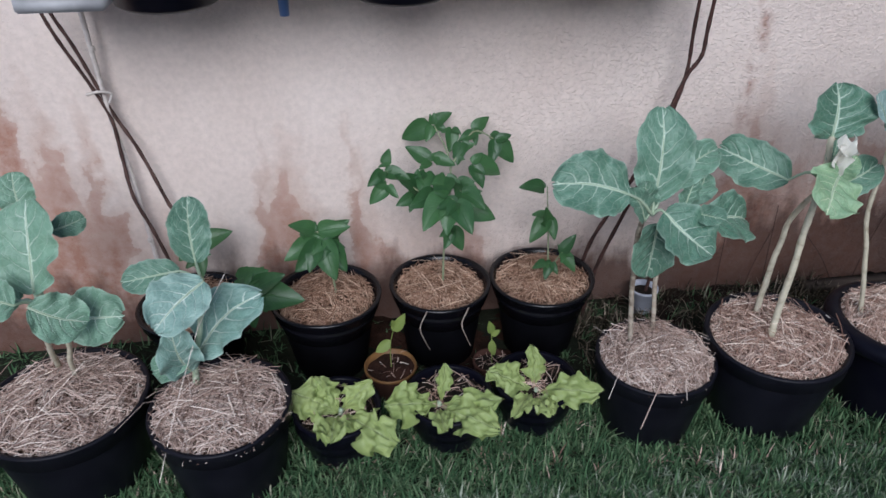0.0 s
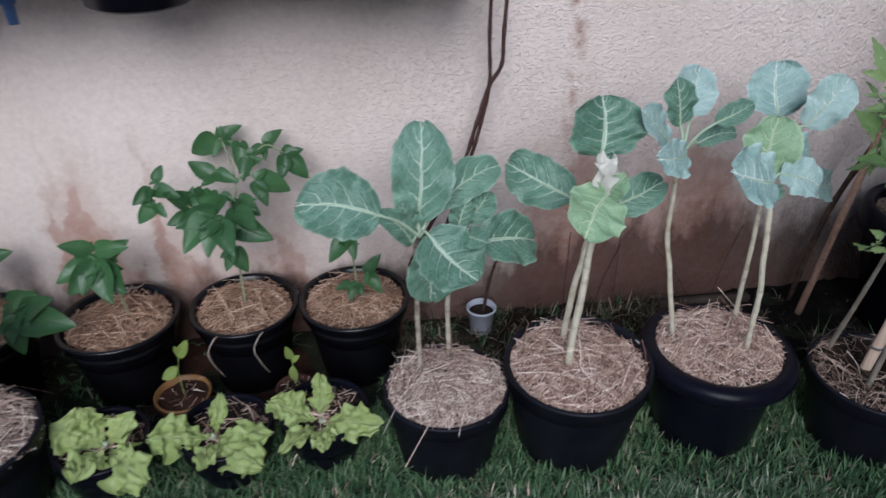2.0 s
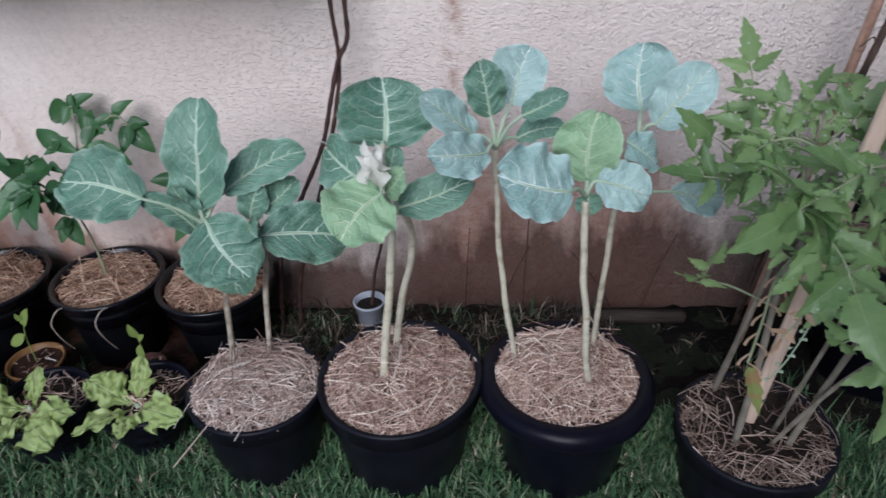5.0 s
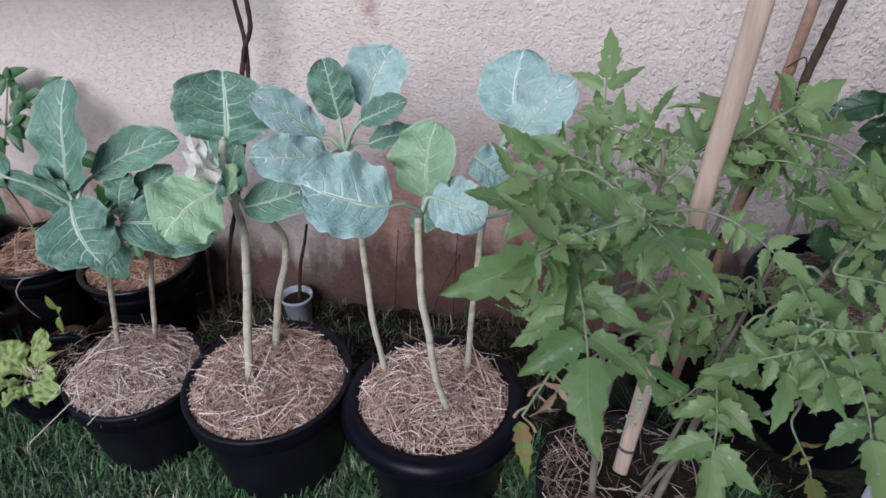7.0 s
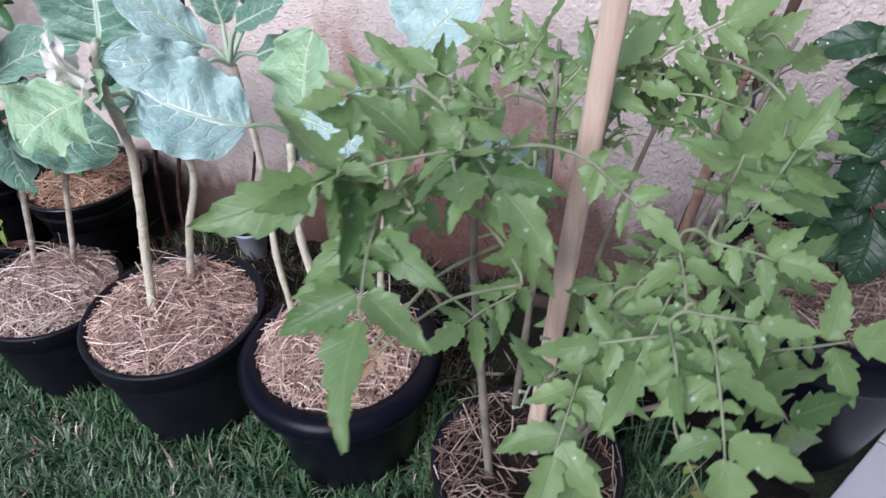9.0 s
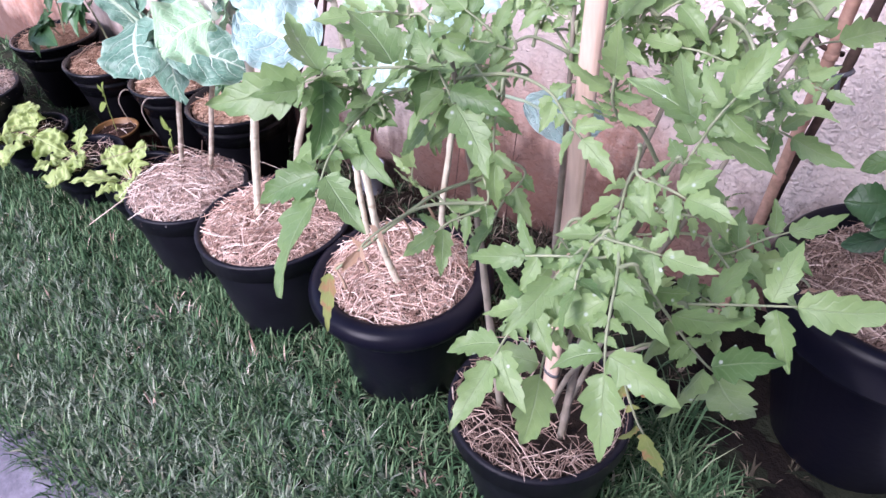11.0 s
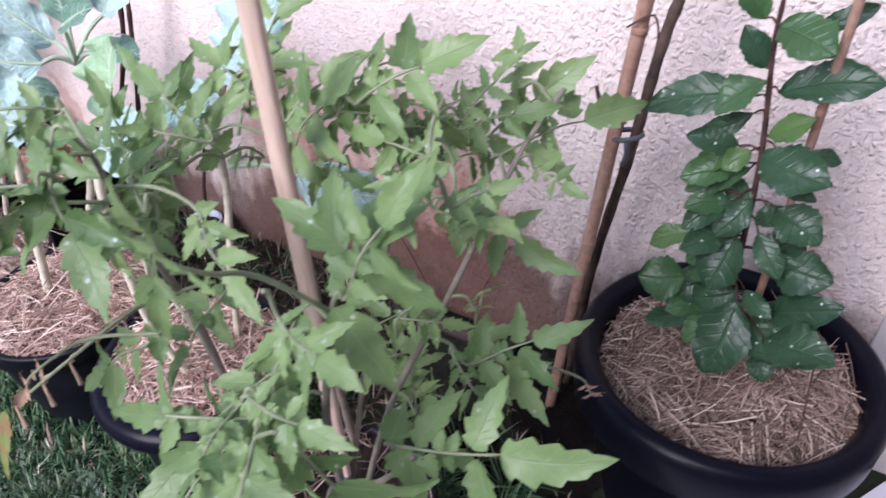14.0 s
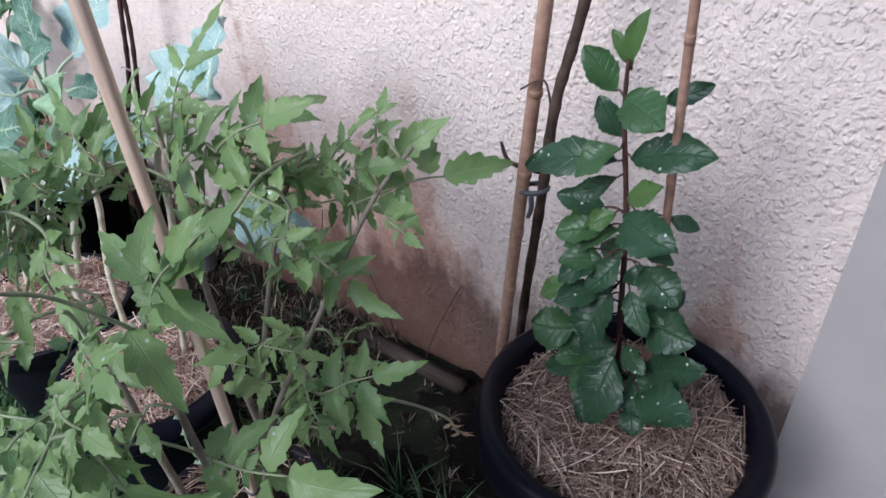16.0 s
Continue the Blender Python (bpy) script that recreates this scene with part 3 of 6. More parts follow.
# paving: a grey concrete strip along the lawn and pale tiles in the corner
v, f = box(-7.4, -6.95, -0.1, 8.1, 0.79, 0.012, 0.008)
lone("pavement", v, f, CONCRETE, "rough grey concrete path along the lawn", "path", kind="structure", smooth=False)
tiles = thing("tile_floor", (2.80, 1.30, 0), "pale lavender-white floor tiles beside the lawn", "floor", kind="structure")
AX, AY = Vector((0.527, 0.850, 0)), Vector((0.850, -0.527, 0))
T0 = Vector((2.235, 0.94, 0))
tile_mesh = None
for i in range(5):
    for j in range(7):
        c = T0 + AX * (0.33 * i + 0.165) + AY * (0.33 * j + 0.17)
        if c.y > WALL_Y + 0.03 or c.y < 0.80 - 0.9 or c.x > 3.7:
            continue
        if tile_mesh is None:
            tv, tf = box(-0.162, -0.162, -0.02, 0.162, 0.162, 0.016, 0.003)
            tile_mesh = mesh_of("tile", tv, tf, TILE, False)
        ob = new("tile", tile_mesh)
        ob.parent = tiles
        ob.location = c - tiles.location
        ob.rotation_euler = (0, 0, math.atan2(AX.y, AX.x))


# ---- grass ----
POTS = []


def grass(name, n, region, length, mat, label, seed, lean=0.9, keep=None):
    g = np.random.default_rng(seed)
    x0, y0, x1, y1 = region
    # tufts of about a dozen blades that lean away from their middle
    tufts = max(1, n // 12)
    which = g.integers(0, tufts, n)
    off, way = np.abs(g.normal(0, 0.013, n)), g.uniform(0, 2 * np.pi, n)
    x = g.uniform(x0, x1, tufts)[which] + off * np.cos(way)
    y = g.uniform(y0, y1, tufts)[which] + off * np.sin(way)
    # clumps: thin the blades where a slow pattern is low
    cl = np.sin(x * 9.1 + 1.3 * np.sin(y * 7)) * np.sin(y * 11.3 + 1.7 * np.sin(x * 5)) * 0.5 + 0.5
    ok = g.uniform(0, 1, n) < 0.55 + 0.45 * cl
    for px, py, pr in POTS:
        ok &= (x - px) ** 2 + (y - py) ** 2 > (pr * 0.95) ** 2
    ok &= (x - 2.235) * 0.850 - (y - 0.94) * 0.527 < 0.03 * np.sin(y * 40)
    if keep is not None:
        ok &= keep(x, y)
    x, y, way, which = x[ok], y[ok], way[ok], which[ok]
    n = len(x)
    ln = length * g.uniform(0.45, 1.25, n) * g.uniform(0.7, 1.25, tufts)[which]
    a = way + g.normal(0, 0.7, n)
    tilt = np.abs(g.normal(0, 0.5, n)) * lean + 0.15
    w = g.uniform(0.0012, 0.0032, n)
    dx, dy = np.cos(a), np.sin(a)
    sx, sy = -dy, dx
    verts = np.zeros((n, 5, 3))
    h1, h2 = 0.55, 1.0
    for k, (fr, ww) in enumerate(((0.0, 1.0), (0.0, -1.0), (h1, 0.8), (h1, -0.8), (h2, 0.0))):
        t = tilt * (0.5 + 0.8 * fr)
        verts[:, k, 0] = x + dx * ln * fr * np.sin(t) + sx * w * ww
        verts[:, k, 1] = y + dy * ln * fr * np.sin(t) + sy * w * ww
        verts[:, k, 2] = ln * fr * np.cos(np.minimum(t, 1.45)) + 0.001
    verts[:, :, 1] = np.minimum(verts[:, :, 1], WALL_Y - 0.004)
    b = (np.arange(n) * 5)[:, None]
    loops = np.concatenate([b + 0, b + 1, b + 3, b + 0, b + 3, b + 2, b + 2, b + 3, b + 4], axis=1).ravel().astype(np.int32)
    me = bpy.data.meshes.new(name)
    me.vertices.add(n * 5)
    me.vertices.foreach_set("co", verts.ravel())
    me.loops.add(len(loops))
    me.loops.foreach_set("vertex_index", loops)
    me.polygons.add(n * 3)
    me.polygons.foreach_set("loop_start", np.arange(0, n * 9, 3, dtype=np.int32))
    me.polygons.foreach_set("loop_total", np.full(n * 3, 3, dtype=np.int32))
    me.update(calc_edges=True)
    me.validate()
    me.materials.append(mat)
    return tagged(new(name, me), label, "grass", kind="stuff")


# ---- pots and mulch ----
def plain_profile(r, h, base):
    lip = 0.016
    return [(0.0, 0.004), (base * 0.96, 0.004), (base, 0.012), (r * 0.93, h - 0.055), (r * 0.935, h - 0.048), (r * 0.985, h - 0.046), (r * 0.99, h - 0.008), (r, h - 0.004), (r, h), (r - lip * 0.5, h + 0.003), (r - lip, h - 0.004), (r * 0.90, h - 0.06), (r * 0.88, h - 0.09), (0, h - 0.09)]


def thin_profile(r, h, base):
    return [(0.0, 0.004), (base * 0.96, 0.004), (base, 0.012), (r * 0.965, h - 0.011), (r * 0.97, h - 0.009), (r, h - 0.008), (r, h - 0.001), (r - 0.004, h + 0.001), (r - 0.008, h - 0.003), (r * 0.87, h - 0.03), (0, h - 0.03)]


def rolled_profile(r, h, base, roll=0.03):
    p = [(0.0, 0.004), (base * 0.96, 0.004), (base, 0.014), (r - roll * 1.5, h - roll * 2.6), (r - roll * 1.4, h - roll * 2.2)]
    for k in range(9):
        a = -1.3 + k * 3.3 / 8
        p.append((r - roll + roll * math.cos(a), h - roll + roll * math.sin(a)))
    return p + [(r - roll * 2.0, h - roll * 1.2), (r - roll * 2.2, h - 0.11), (0, h - 0.11)]


def band_profile(r, h, base):
    return [(0.0, 0.004), (base * 0.96, 0.004), (base, 0.014), (r - 0.024, h - 0.104), (r - 0.020, h - 0.100), (r - 0.004, h - 0.096), (r, h - 0.086), (r + 0.001, h - 0.03), (r - 0.004, h - 0.012), (r - 0.016, h - 0.001), (r - 0.028, h - 0.003), (r - 0.038, h - 0.018), (r - 0.044, h - 0.05), (r - 0.05, h - 0.11), (0, h - 0.11)]


def ring_profile(r, h, base):
    return [(0.0, 0.004), (base * 0.96, 0.004), (base, 0.012), (r * 0.84, h - 0.07), (r * 0.845, h - 0.064), (r * 0.90, h - 0.06), (r * 0.905, h - 0.050), (r * 0.885, h - 0.046), (r * 0.89, h - 0.038), (r * 0.96, h - 0.032), (r * 0.965, h - 0.014), (r * 0.995, h - 0.008), (r, h), (r - 0.008, h + 0.003), (r - 0.016, h - 0.003), (r * 0.85, h - 0.05), (r * 0.83, h - 0.10), (0, h - 0.10)]


def pot(at, r, h, base, style, label, mat, group="", tilt=(0, 0), seed=0, seg=56, name="plant_pot", wall=None):
    """A round pot: outer body and the rim above it."""
    POTS.append((at[0], at[1], base))
    t = thing(name, (at[0], at[1], 0), label, "plant pot", group)
    prof = {"plain": plain_profile, "thin": thin_profile, "rolled": rolled_profile, "ring": ring_profile, "band": band_profile}[style](r, h, base)
    cut = 4 if style in ("plain", "thin", "rolled") else 5
    v, f = lathe(prof[:cut], (at[0], at[1], at[2]), seg, 0.006, seed, tilt)
    part("body", v, f, wall or mat, t)
    v, f = lathe(prof[cut - 1:], (at[0], at[1], at[2]), seg, 0.006, seed, tilt)
    part("rim", v, f, mat, t)
    return t


def mulch(at, r, z, label, seed, n=750, mat=None, mound=0.02, hole=None, spill=0.0, length=0.085, bed=None, name="straw_mulch"):
    """A layer of straw: an uneven bed and hundreds of loose stalks on it."""
    mat = mat or STRAW
    g = random.Random(seed)
    t = thing(name, (at[0], at[1], z), label, "mulch", "straw mulch in pots", "stuff")

    def height(x, y):
        q = math.hypot(x, y) / r
        h = mound * (1 - q * q) + 0.007 * noise.noise(Vector((x * 22, y * 22, seed))) + 0.010 * noise.noise(Vector((x * 9, y * 9, seed + 4.4)))
        if hole:
            d = math.hypot(x - hole[0], y - hole[1]) / hole[2]
            h -= 0.04 * max(0.0, 1 - d * d)
        return h
    verts, faces = [(at[0], at[1], z + height(0, 0))], []
    rings, seg = 9, 40
    for i in range(1, rings + 1):
        q = r * i / rings
        for k in range(seg):
            a = 2 * math.pi * k / seg
            verts.append((at[0] + q * math.cos(a), at[1] + q * math.sin(a), z + height(q * math.cos(a), q * math.sin(a))))
    for k in range(seg):
        faces.append((0, 1 + k, 1 + (k + 1) % seg))
    for i in range(rings - 1):
        for k in range(seg):
            a, b = 1 + i * seg + k, 1 + i * seg + (k + 1) % seg
            faces.append((a, a + seg, b + seg, b))
    part("bed", verts, faces, bed or (SOIL if hole else STRAW_BED), t)
    verts, faces = [], []
    for i in range(int(n * 2.3)):
        q, a = r * math.sqrt(g.random()) * (1 + spill), g.uniform(0, 6.283)
        x, y = q * math.cos(a), q * math.sin(a)
        if hole and g.random() > 0.12 and math.hypot(x - hole[0], y - hole[1]) < hole[2] * g.uniform(0.75, 1.05):
            continue
        ln = length * g.choice((0.3, 0.45, 0.6, 0.8, 1.1, 1.5)) * g.uniform(0.8, 1.25)
        # stalks lie in small bunches that share a direction
        d = 9.0 * noise.noise(Vector((x * 16, y * 16, seed * 1.7))) + g.gauss(0, 0.55)
        loose = spill > 0 and i < 7
        if loose:
            ln *= 2.6
        w = g.uniform(0.0005, 0.0010) if g.random() < 0.65 else g.uniform(0.0010, 0.0016)
        ux, uy = math.cos(d), math.sin(d)
        bend = g.gauss(0, 0.07) * ln
        if not loose:
            while ln > 0.02 and max(math.hypot(x + ux * ln / 2, y + uy * ln / 2), math.hypot(x - ux * ln / 2, y - uy * ln / 2)) > r * (1.02 + spill):
                ln *= 0.75
                bend *= 0.75
        rise = g.gauss(0, 0.22) * ln * (1.8 if loose else 1)
        lift = -0.001 + 0.018 * g.random() ** 1.3
        n0 = len(verts)
        for k in (-1.0, -0.4, 0.3, 1.0):
            px, py = x + ux * ln / 2 * k - uy * bend * (1 - k * k), y + uy * ln / 2 * k + ux * bend * (1 - k * k)
            pz = z + height(px, py) + lift + rise * k * 0.5 + abs(rise) * 0.4 + 0.04 * ln * (1 - k * k)
            verts += [(at[0] + px - uy * w, at[1] + py + ux * w, pz), (at[0] + px + uy * w, at[1] + py - ux * w, pz), (at[0] + px, at[1] + py, pz + w * 1.2)]
        for k in (0, 3, 6):
            m0 = n0 + k
            faces += [(m0, m0 + 3, m0 + 5, m0 + 2), (m0 + 2, m0 + 5, m0 + 4, m0 + 1), (m0 + 1, m0 + 4, m0 + 3, m0)]
    part("straw", verts, faces, mat, t, smooth=False)
    return t


def stem_part(points, r0, r1, mat, parent, knots=0.0, seg=8, steps=6, name="stem", every=3, label=""):
    if mat in (KALE_STEM, KALE_STEM_GREY):
        return kale_stem(points, r0 * 0.8, r1 * 0.8, mat, parent)
    v, f = tube(smooth_line(points, steps), r0, r1, seg, knots, every)
    return part(name, v, f, mat, parent, label)


def kale_stem(points, r0, r1, mat, parent):
    """A woody kale stem: slightly crooked, with swollen leaf scars at uneven spacing and a thicker foot."""
    g = random.Random(int(1000 * (points[0][0] + points[0][1])) + 7)
    line = smooth_line(points, 14)
    n = len(line)
    scars = []
    k = g.uniform(2, 4)
    while k < n:
        scars.append((k, g.uniform(0.10, 0.26), g.uniform(0, 6.28)))
        k += g.uniform(2.4, 5.0)
    verts, faces, seg = [], [], 10
    ph = g.uniform(0, 50)
    for i, c in enumerate(line):
        s = i / (n - 1)
        c = c + Vector((noise.noise(Vector((s * 5, ph, 0))), noise.noise(Vector((s * 5, ph, 7))), 0)) * (0.007 * math.sin(math.pi * s))
        d = (line[min(i + 1, n - 1)] - line[max(i - 1, 0)]).normalized()
        e = d.cross(Vector((0.3, -1, 0.2))).normalized()
        u = e.cross(d)
        r = (r0 + (r1 - r0) * s) * (1 + 0.10 * noise.noise(Vector((s * 14, ph, 3))) + 0.35 * max(0.0, 0.06 - s) / 0.06)
        for j in range(seg):
            a = 2 * math.pi * j / seg
            q = r
            for at, high, way in scars:
                q += r * high * math.exp(-((i - at) / 0.7) ** 2) * (0.6 + 0.4 * math.cos(a - way))
            verts.append(c + e * (q * math.cos(a)) + u * (q * math.sin(a)))
    for i in range(n - 1):
        for j in range(seg):
            a, b = i * seg + j, i * seg + (j + 1) % seg
            faces.append((a, b, b + seg, a + seg))
    faces += [tuple(range(seg - 1, -1, -1)), tuple(range((n - 1) * seg, n * seg))]
    return part("stem", verts, faces, mat, parent)


def kale_blade(base, tip, width, droop, seed, rows=34, cols=20):
    """A broad kale blade: uneven margin, rolling edge, puffed between the side veins, cupped along the rib."""
    r = random.Random(seed)
    base, tip = Vector(base), Vector(tip)
    ax = tip - base
    ln = ax.length
    ax.normalize()
    n = UPWARD + Vector((r.uniform(-0.3, 0.3), r.uniform(-0.25, 0.25), r.uniform(-0.25, 0.25)))
    n = (n - ax * n.dot(ax)).normalized()
    sd = ax.cross(n)
    bend, cup, twist = r.uniform(-0.07, 0.07), r.uniform(0.08, 0.26), r.uniform(-0.25, 0.25)
    roll, curl = r.uniform(0.09, 0.15), r.uniform(0.0, 0.10)
    verts, uvs, faces = [], [], []
    for i in range(rows + 1):
        s = i / rows
        full = kale_outline(s)
        for j in range(cols + 1):
            u = 2 * j / cols - 1
            k = seed * 3.7 + (40 if u > 0 else 0)
            a = abs(u)
            lobe = 0.11 * noise.noise(Vector((s * 3.6, k, 0.3))) + 0.055 * noise.noise(Vector((s * 11, k, 5.1))) + 0.02 * math.sin(44 * s + k)
            w = 0.5 * width * full * (1 + lobe * a ** 1.5)
            h = droop * ln * (0.25 - (s - 0.5) ** 2) + cup * width * a ** 1.6 * full * 0.7 - curl * ln * max(0.0, s - 0.6) ** 2 * 6
            h += twist * width * 0.5 * u * s * full
            h += roll * width * a ** 2.2 * (1.4 * noise.noise(Vector((s * 4.6, k, 9.0))) + 0.45 * math.sin(19 * s + k))
            h += 0.040 * width * abs(math.sin(math.pi * 5.2 * (s - 0.40 * a ** 1.35))) * min(1.0, 3 * a) * (1 - a ** 4)
            along = ln * (s + 0.05 * noise.noise(Vector((u * 4, k, 2.0))) * s ** 3) - 0.10 * width * full * a * (1 - s)
            verts.append(base + ax * along + sd * (u * w + bend * ln * math.sin(math.pi * s)) + n * h)
            uvs.append((s, j / cols))
    for i in range(rows):
        for j in range(cols):
            a = i * (cols + 1) + j
            faces.append((a, a + 1, a + cols + 2, a + cols + 1))
    return verts, faces, uvs


def kale_leaf(plant, knot, base, tip, width, mat=None, droop=0.10, seed=0):
    """A kale leaf: rolling blade with a stalk and raised rib."""
    cols = 20
    v, f, uv = kale_blade(base, tip, width, droop * 1.4, seed, 34, cols)
    leaf = part("leaf", v, f, mat or KALE, plant, uvs=uv)
    mid = [v[i * (cols + 1) + cols // 2] for i in range(0, 31, 3)]
    k, b = Vector(knot), Vector(base)
    line = smooth_line([k, k.lerp(b, 0.5) + Vector((0, 0, 0.012)), b], 4)[:-1] + mid
    tv, tf = tube(line, 0.0052, 0.0008, 6)
    part("midrib", tv, tf, RIB, leaf, "pale rib and stalk")
    return leaf


def simple_leaf(plant, base, tip, width, mat, outline=oval, seed=0, droop=0.15, fold=0.18, stalk=None, stalk_mat=None, wave=0.03, rows=9, facing=None, edge=0.0):
    v, f, uv = blade(base, tip, width, outline, rows, 6, droop, fold, wave, edge, seed, facing)
    leaf = part("leaf", v, f, mat, plant, uvs=uv)
    if stalk is not None:
        line = smooth_line([stalk, Vector(stalk).lerp(Vector(base), 0.5) + Vector((0, 0, 0.006)), base], 3)
        tv, tf = tube(line, 0.0017, 0.0013, 5)
        part("leaf_stalk", tv, tf, stalk_mat or mat, leaf)
    return leaf


def tomato_leaf(plant, knot, base, tip, seed, mat=None, size=1.0, pairs=3, name="leaf", label=""):
    """A compound leaf: a curved stalk with paired, toothed leaflets and a larger one at its end."""
    g = random.Random(seed)
    knot, base, tip = Vector(knot), Vector(base), Vector(tip)
    ax = tip - base
    ln = ax.length
    up = UPWARD - ax.normalized() * UPWARD.dot(ax.normalized())
    up.normalize()
    sd = ax.normalized().cross(up)
    arch = 0.10 * ln
    end = base + ax * 0.54
    rail = smooth_line([knot, knot.lerp(base, 0.6) + Vector((0, 0, 0.015)), base, base + ax * 0.33 + up * arch, end + up * arch * 0.6], 5)
    v, f = tube(rail, 0.0026, 0.0013, 6)
    verts, faces, uvs, slots = list(v), list(f), [(0.5, 0.5)] * len(v), [1] * len(f)

    def leaflet(b, t, w, s):
        nonlocal verts, faces, uvs, slots
        bv, bf, bu = blade(b, t, w, toothed, 24, 4, g.uniform(0.02, 0.34), g.uniform(0.08, 0.24), 0.06, 0.0, s, up + Vector((g.uniform(-0.6, 0.6), g.uniform(-0.5, 0.5), g.uniform(-0.3, 0.3))))
        n = len(verts)
        verts += bv
        faces += [tuple(i + n for i in q) for q in bf]
        uvs += bu
        slots += [0] * len(bf)
    leaflet(end + up * arch * 0.6, tip, 0.222 * ln * size * g.uniform(0.85, 1.15), seed * 31 + 1)
    along = ax.normalized()
    steps = [(0.03, 0.16), (0.15, 0.29), (0.26, 0.10), (0.33, 0.07), (0.44, 0.31)] if pairs > 2 else [(0.13, 0.25), (0.27, 0.09), (0.42, 0.31)]
    for i, (s, rel) in enumerate(steps):
        c = base + ax * s + up * arch * math.sin(math.pi * min(1, s / 0.54) * 0.75)
        for sg in (-1, 1):
            if g.random() < 0.06:
                continue
            c2 = c + ax * g.uniform(-0.02, 0.02)
            l2 = min(0.092, 1.12 * ln * size * rel * g.uniform(0.8, 1.2))
            d = sd * sg * g.uniform(0.8, 1.0) + along * g.uniform(0.25, 0.6) - Vector((0, 0, g.uniform(0.0, 0.5)))
            d.normalize()
            leaflet(c2 + d * 0.06 * l2, c2 + d * l2 * 1.06, l2 * (g.uniform(0.42, 0.54) if rel > 0.2 else 0.75), seed * 31 + 5 + i * 2 + sg)
    return part(name, verts, faces, [mat or TOMATO, TOMATO_STEM], plant, label, uvs=uvs, slots=slots)


# ---- pots, front row ----
big = "large pots along the wall"
pot((-0.79, 1.51, 0), 0.213, 0.27, 0.165, "plain", "large black plastic pot with straw mulch on the lawn", OLD_BLACK, big, seed=1)
mulch((-0.79, 1.51), 0.198, 0.245, "grey-brown dry straw mulch in a black pot", 11, 1000, STRAW_GREY, 0.03, spill=0.02)
pot((-0.38, 1.435, 0), 0.187, 0.265, 0.145, "plain", "black plastic pot heaped with straw on the lawn", OLD_BLACK, big, seed=2)
mulch((-0.38, 1.435), 0.176, 0.245, "grey-brown dry straw mulch heaped in a pot", 12, 900, STRAW_GREY, 0.035, spill=0.03)
pot((0.845, 1.455, 0), 0.172, 0.255, 0.13, "plain", "black plastic pot heaped with straw on the lawn", OLD_BLACK, big, seed=3)
mulch((0.845, 1.455), 0.160, 0.238, "grey-brown dry straw mulch heaped in a pot", 13, 950, STRAW_GREY, 0.035, spill=0.02)
pot((1.212, 1.45, 0), 0.203, 0.295, 0.15, "plain", "wide black plastic pot with straw mulch on the lawn", OLD_BLACK, big, seed=4, tilt=(0.03, 0.03))
mulch((1.212, 1.45), 0.184, 0.270, "warm brown dry straw mulch in a wide pot", 14, 1100, STRAW, 0.025)
pot((1.62, 1.45, 0), 0.215, 0.305, 0.15, "rolled", "black plastic pot with a thick rolled rim", BLACK, big, seed=5)
mulch((1.62, 1.45), 0.170, 0.285, "brown dry straw mulch inside a thick rim", 15, 950, STRAW, 0.035)
pot((2.045, 1.335, 0), 0.180, 0.245, 0.135, "plain", "black plastic pot with dark soil and loose straw", OLD_BLACK, big, seed=6)
mulch((2.045, 1.335), 0.168, 0.235, "loose straw round bare dark soil in a pot", 16, 430, STRAW_BROWN_SHADED, 0.02, hole=(0.018, 0.028, 0.143), spill=0.02, length=0.07)
pot((2.565, 1.79, 0), 0.252, 0.465, 0.155, "band", "very large glossy black pot with a broad rim band", BLACK, big, seed=7, seg=72)
mulch((2.565, 1.79), 0.208, 0.405, "fresh brown straw mulch in the largest pot", 17, 1500, STRAW_BROWN_SHADED, 0.03, length=0.085)

# ---- pots, back row ----
back = "ringed pots against the wall"
for i, (x, y, r) in enumerate(((-0.51, 1.885, 0.172), (-0.097, 1.868, 0.178), (0.275, 1.880, 0.168), (0.615, 1.865, 0.176))):
    pot((x, y, 0), r, 0.285, 0.115, "ring", "black plastic pot with a ringed rim against the wall", BLACK_GLOSS, back, seed=20 + i, wall=SHADED_BLACK)
    mulch((x, y), r * 0.85, 0.255, "orange-brown straw mulch in a ringed pot", 30 + i, 650, STRAW_FRESH, 0.02, length=0.075)

# ---- lettuce pots ----
for i, (x, y, r) in enumerate(((-0.08, 1.483, 0.126), (0.242, 1.485, 0.128), (0.507, 1.512, 0.126))):
    pot((x, y, 0), r, 0.165, 0.09, "plain", "small black plastic pot holding a lettuce", BLACK, "lettuce pots", seed=40 + i, seg=40)
    mulch((x, y), r * 0.90, 0.135, "dark potting soil with a few straws", 50 + i, 60, STRAW, 0.006, length=0.05, bed=SOIL, name="potting_soil")
t = pot((0.088, 1.69, 0), 0.083, 0.115, 0.06, "thin", "small brown pot with an ochre rim", CLAY, seed=44, seg=32)
for c in t.children:
    if c.name.startswith("rim"):
        c.data.materials[0] = YELLOW_RIM
mulch((0.088, 1.69), 0.075, 0.098, "brown soil in a small ochre-rimmed pot", 54, 8, STRAW, 0.004, length=0.03, bed=RED_EARTH, name="potting_soil")
pot((0.415, 1.70, 0), 0.06, 0.085, 0.048, "thin", "small brown clay pot beside the lettuces", CLAY, seed=45, seg=32)
mulch((0.415, 1.70), 0.053, 0.068, "brown soil in a small clay pot", 55, 12, STRAW, 0.004, length=0.03, bed=SOIL, name="potting_soil")

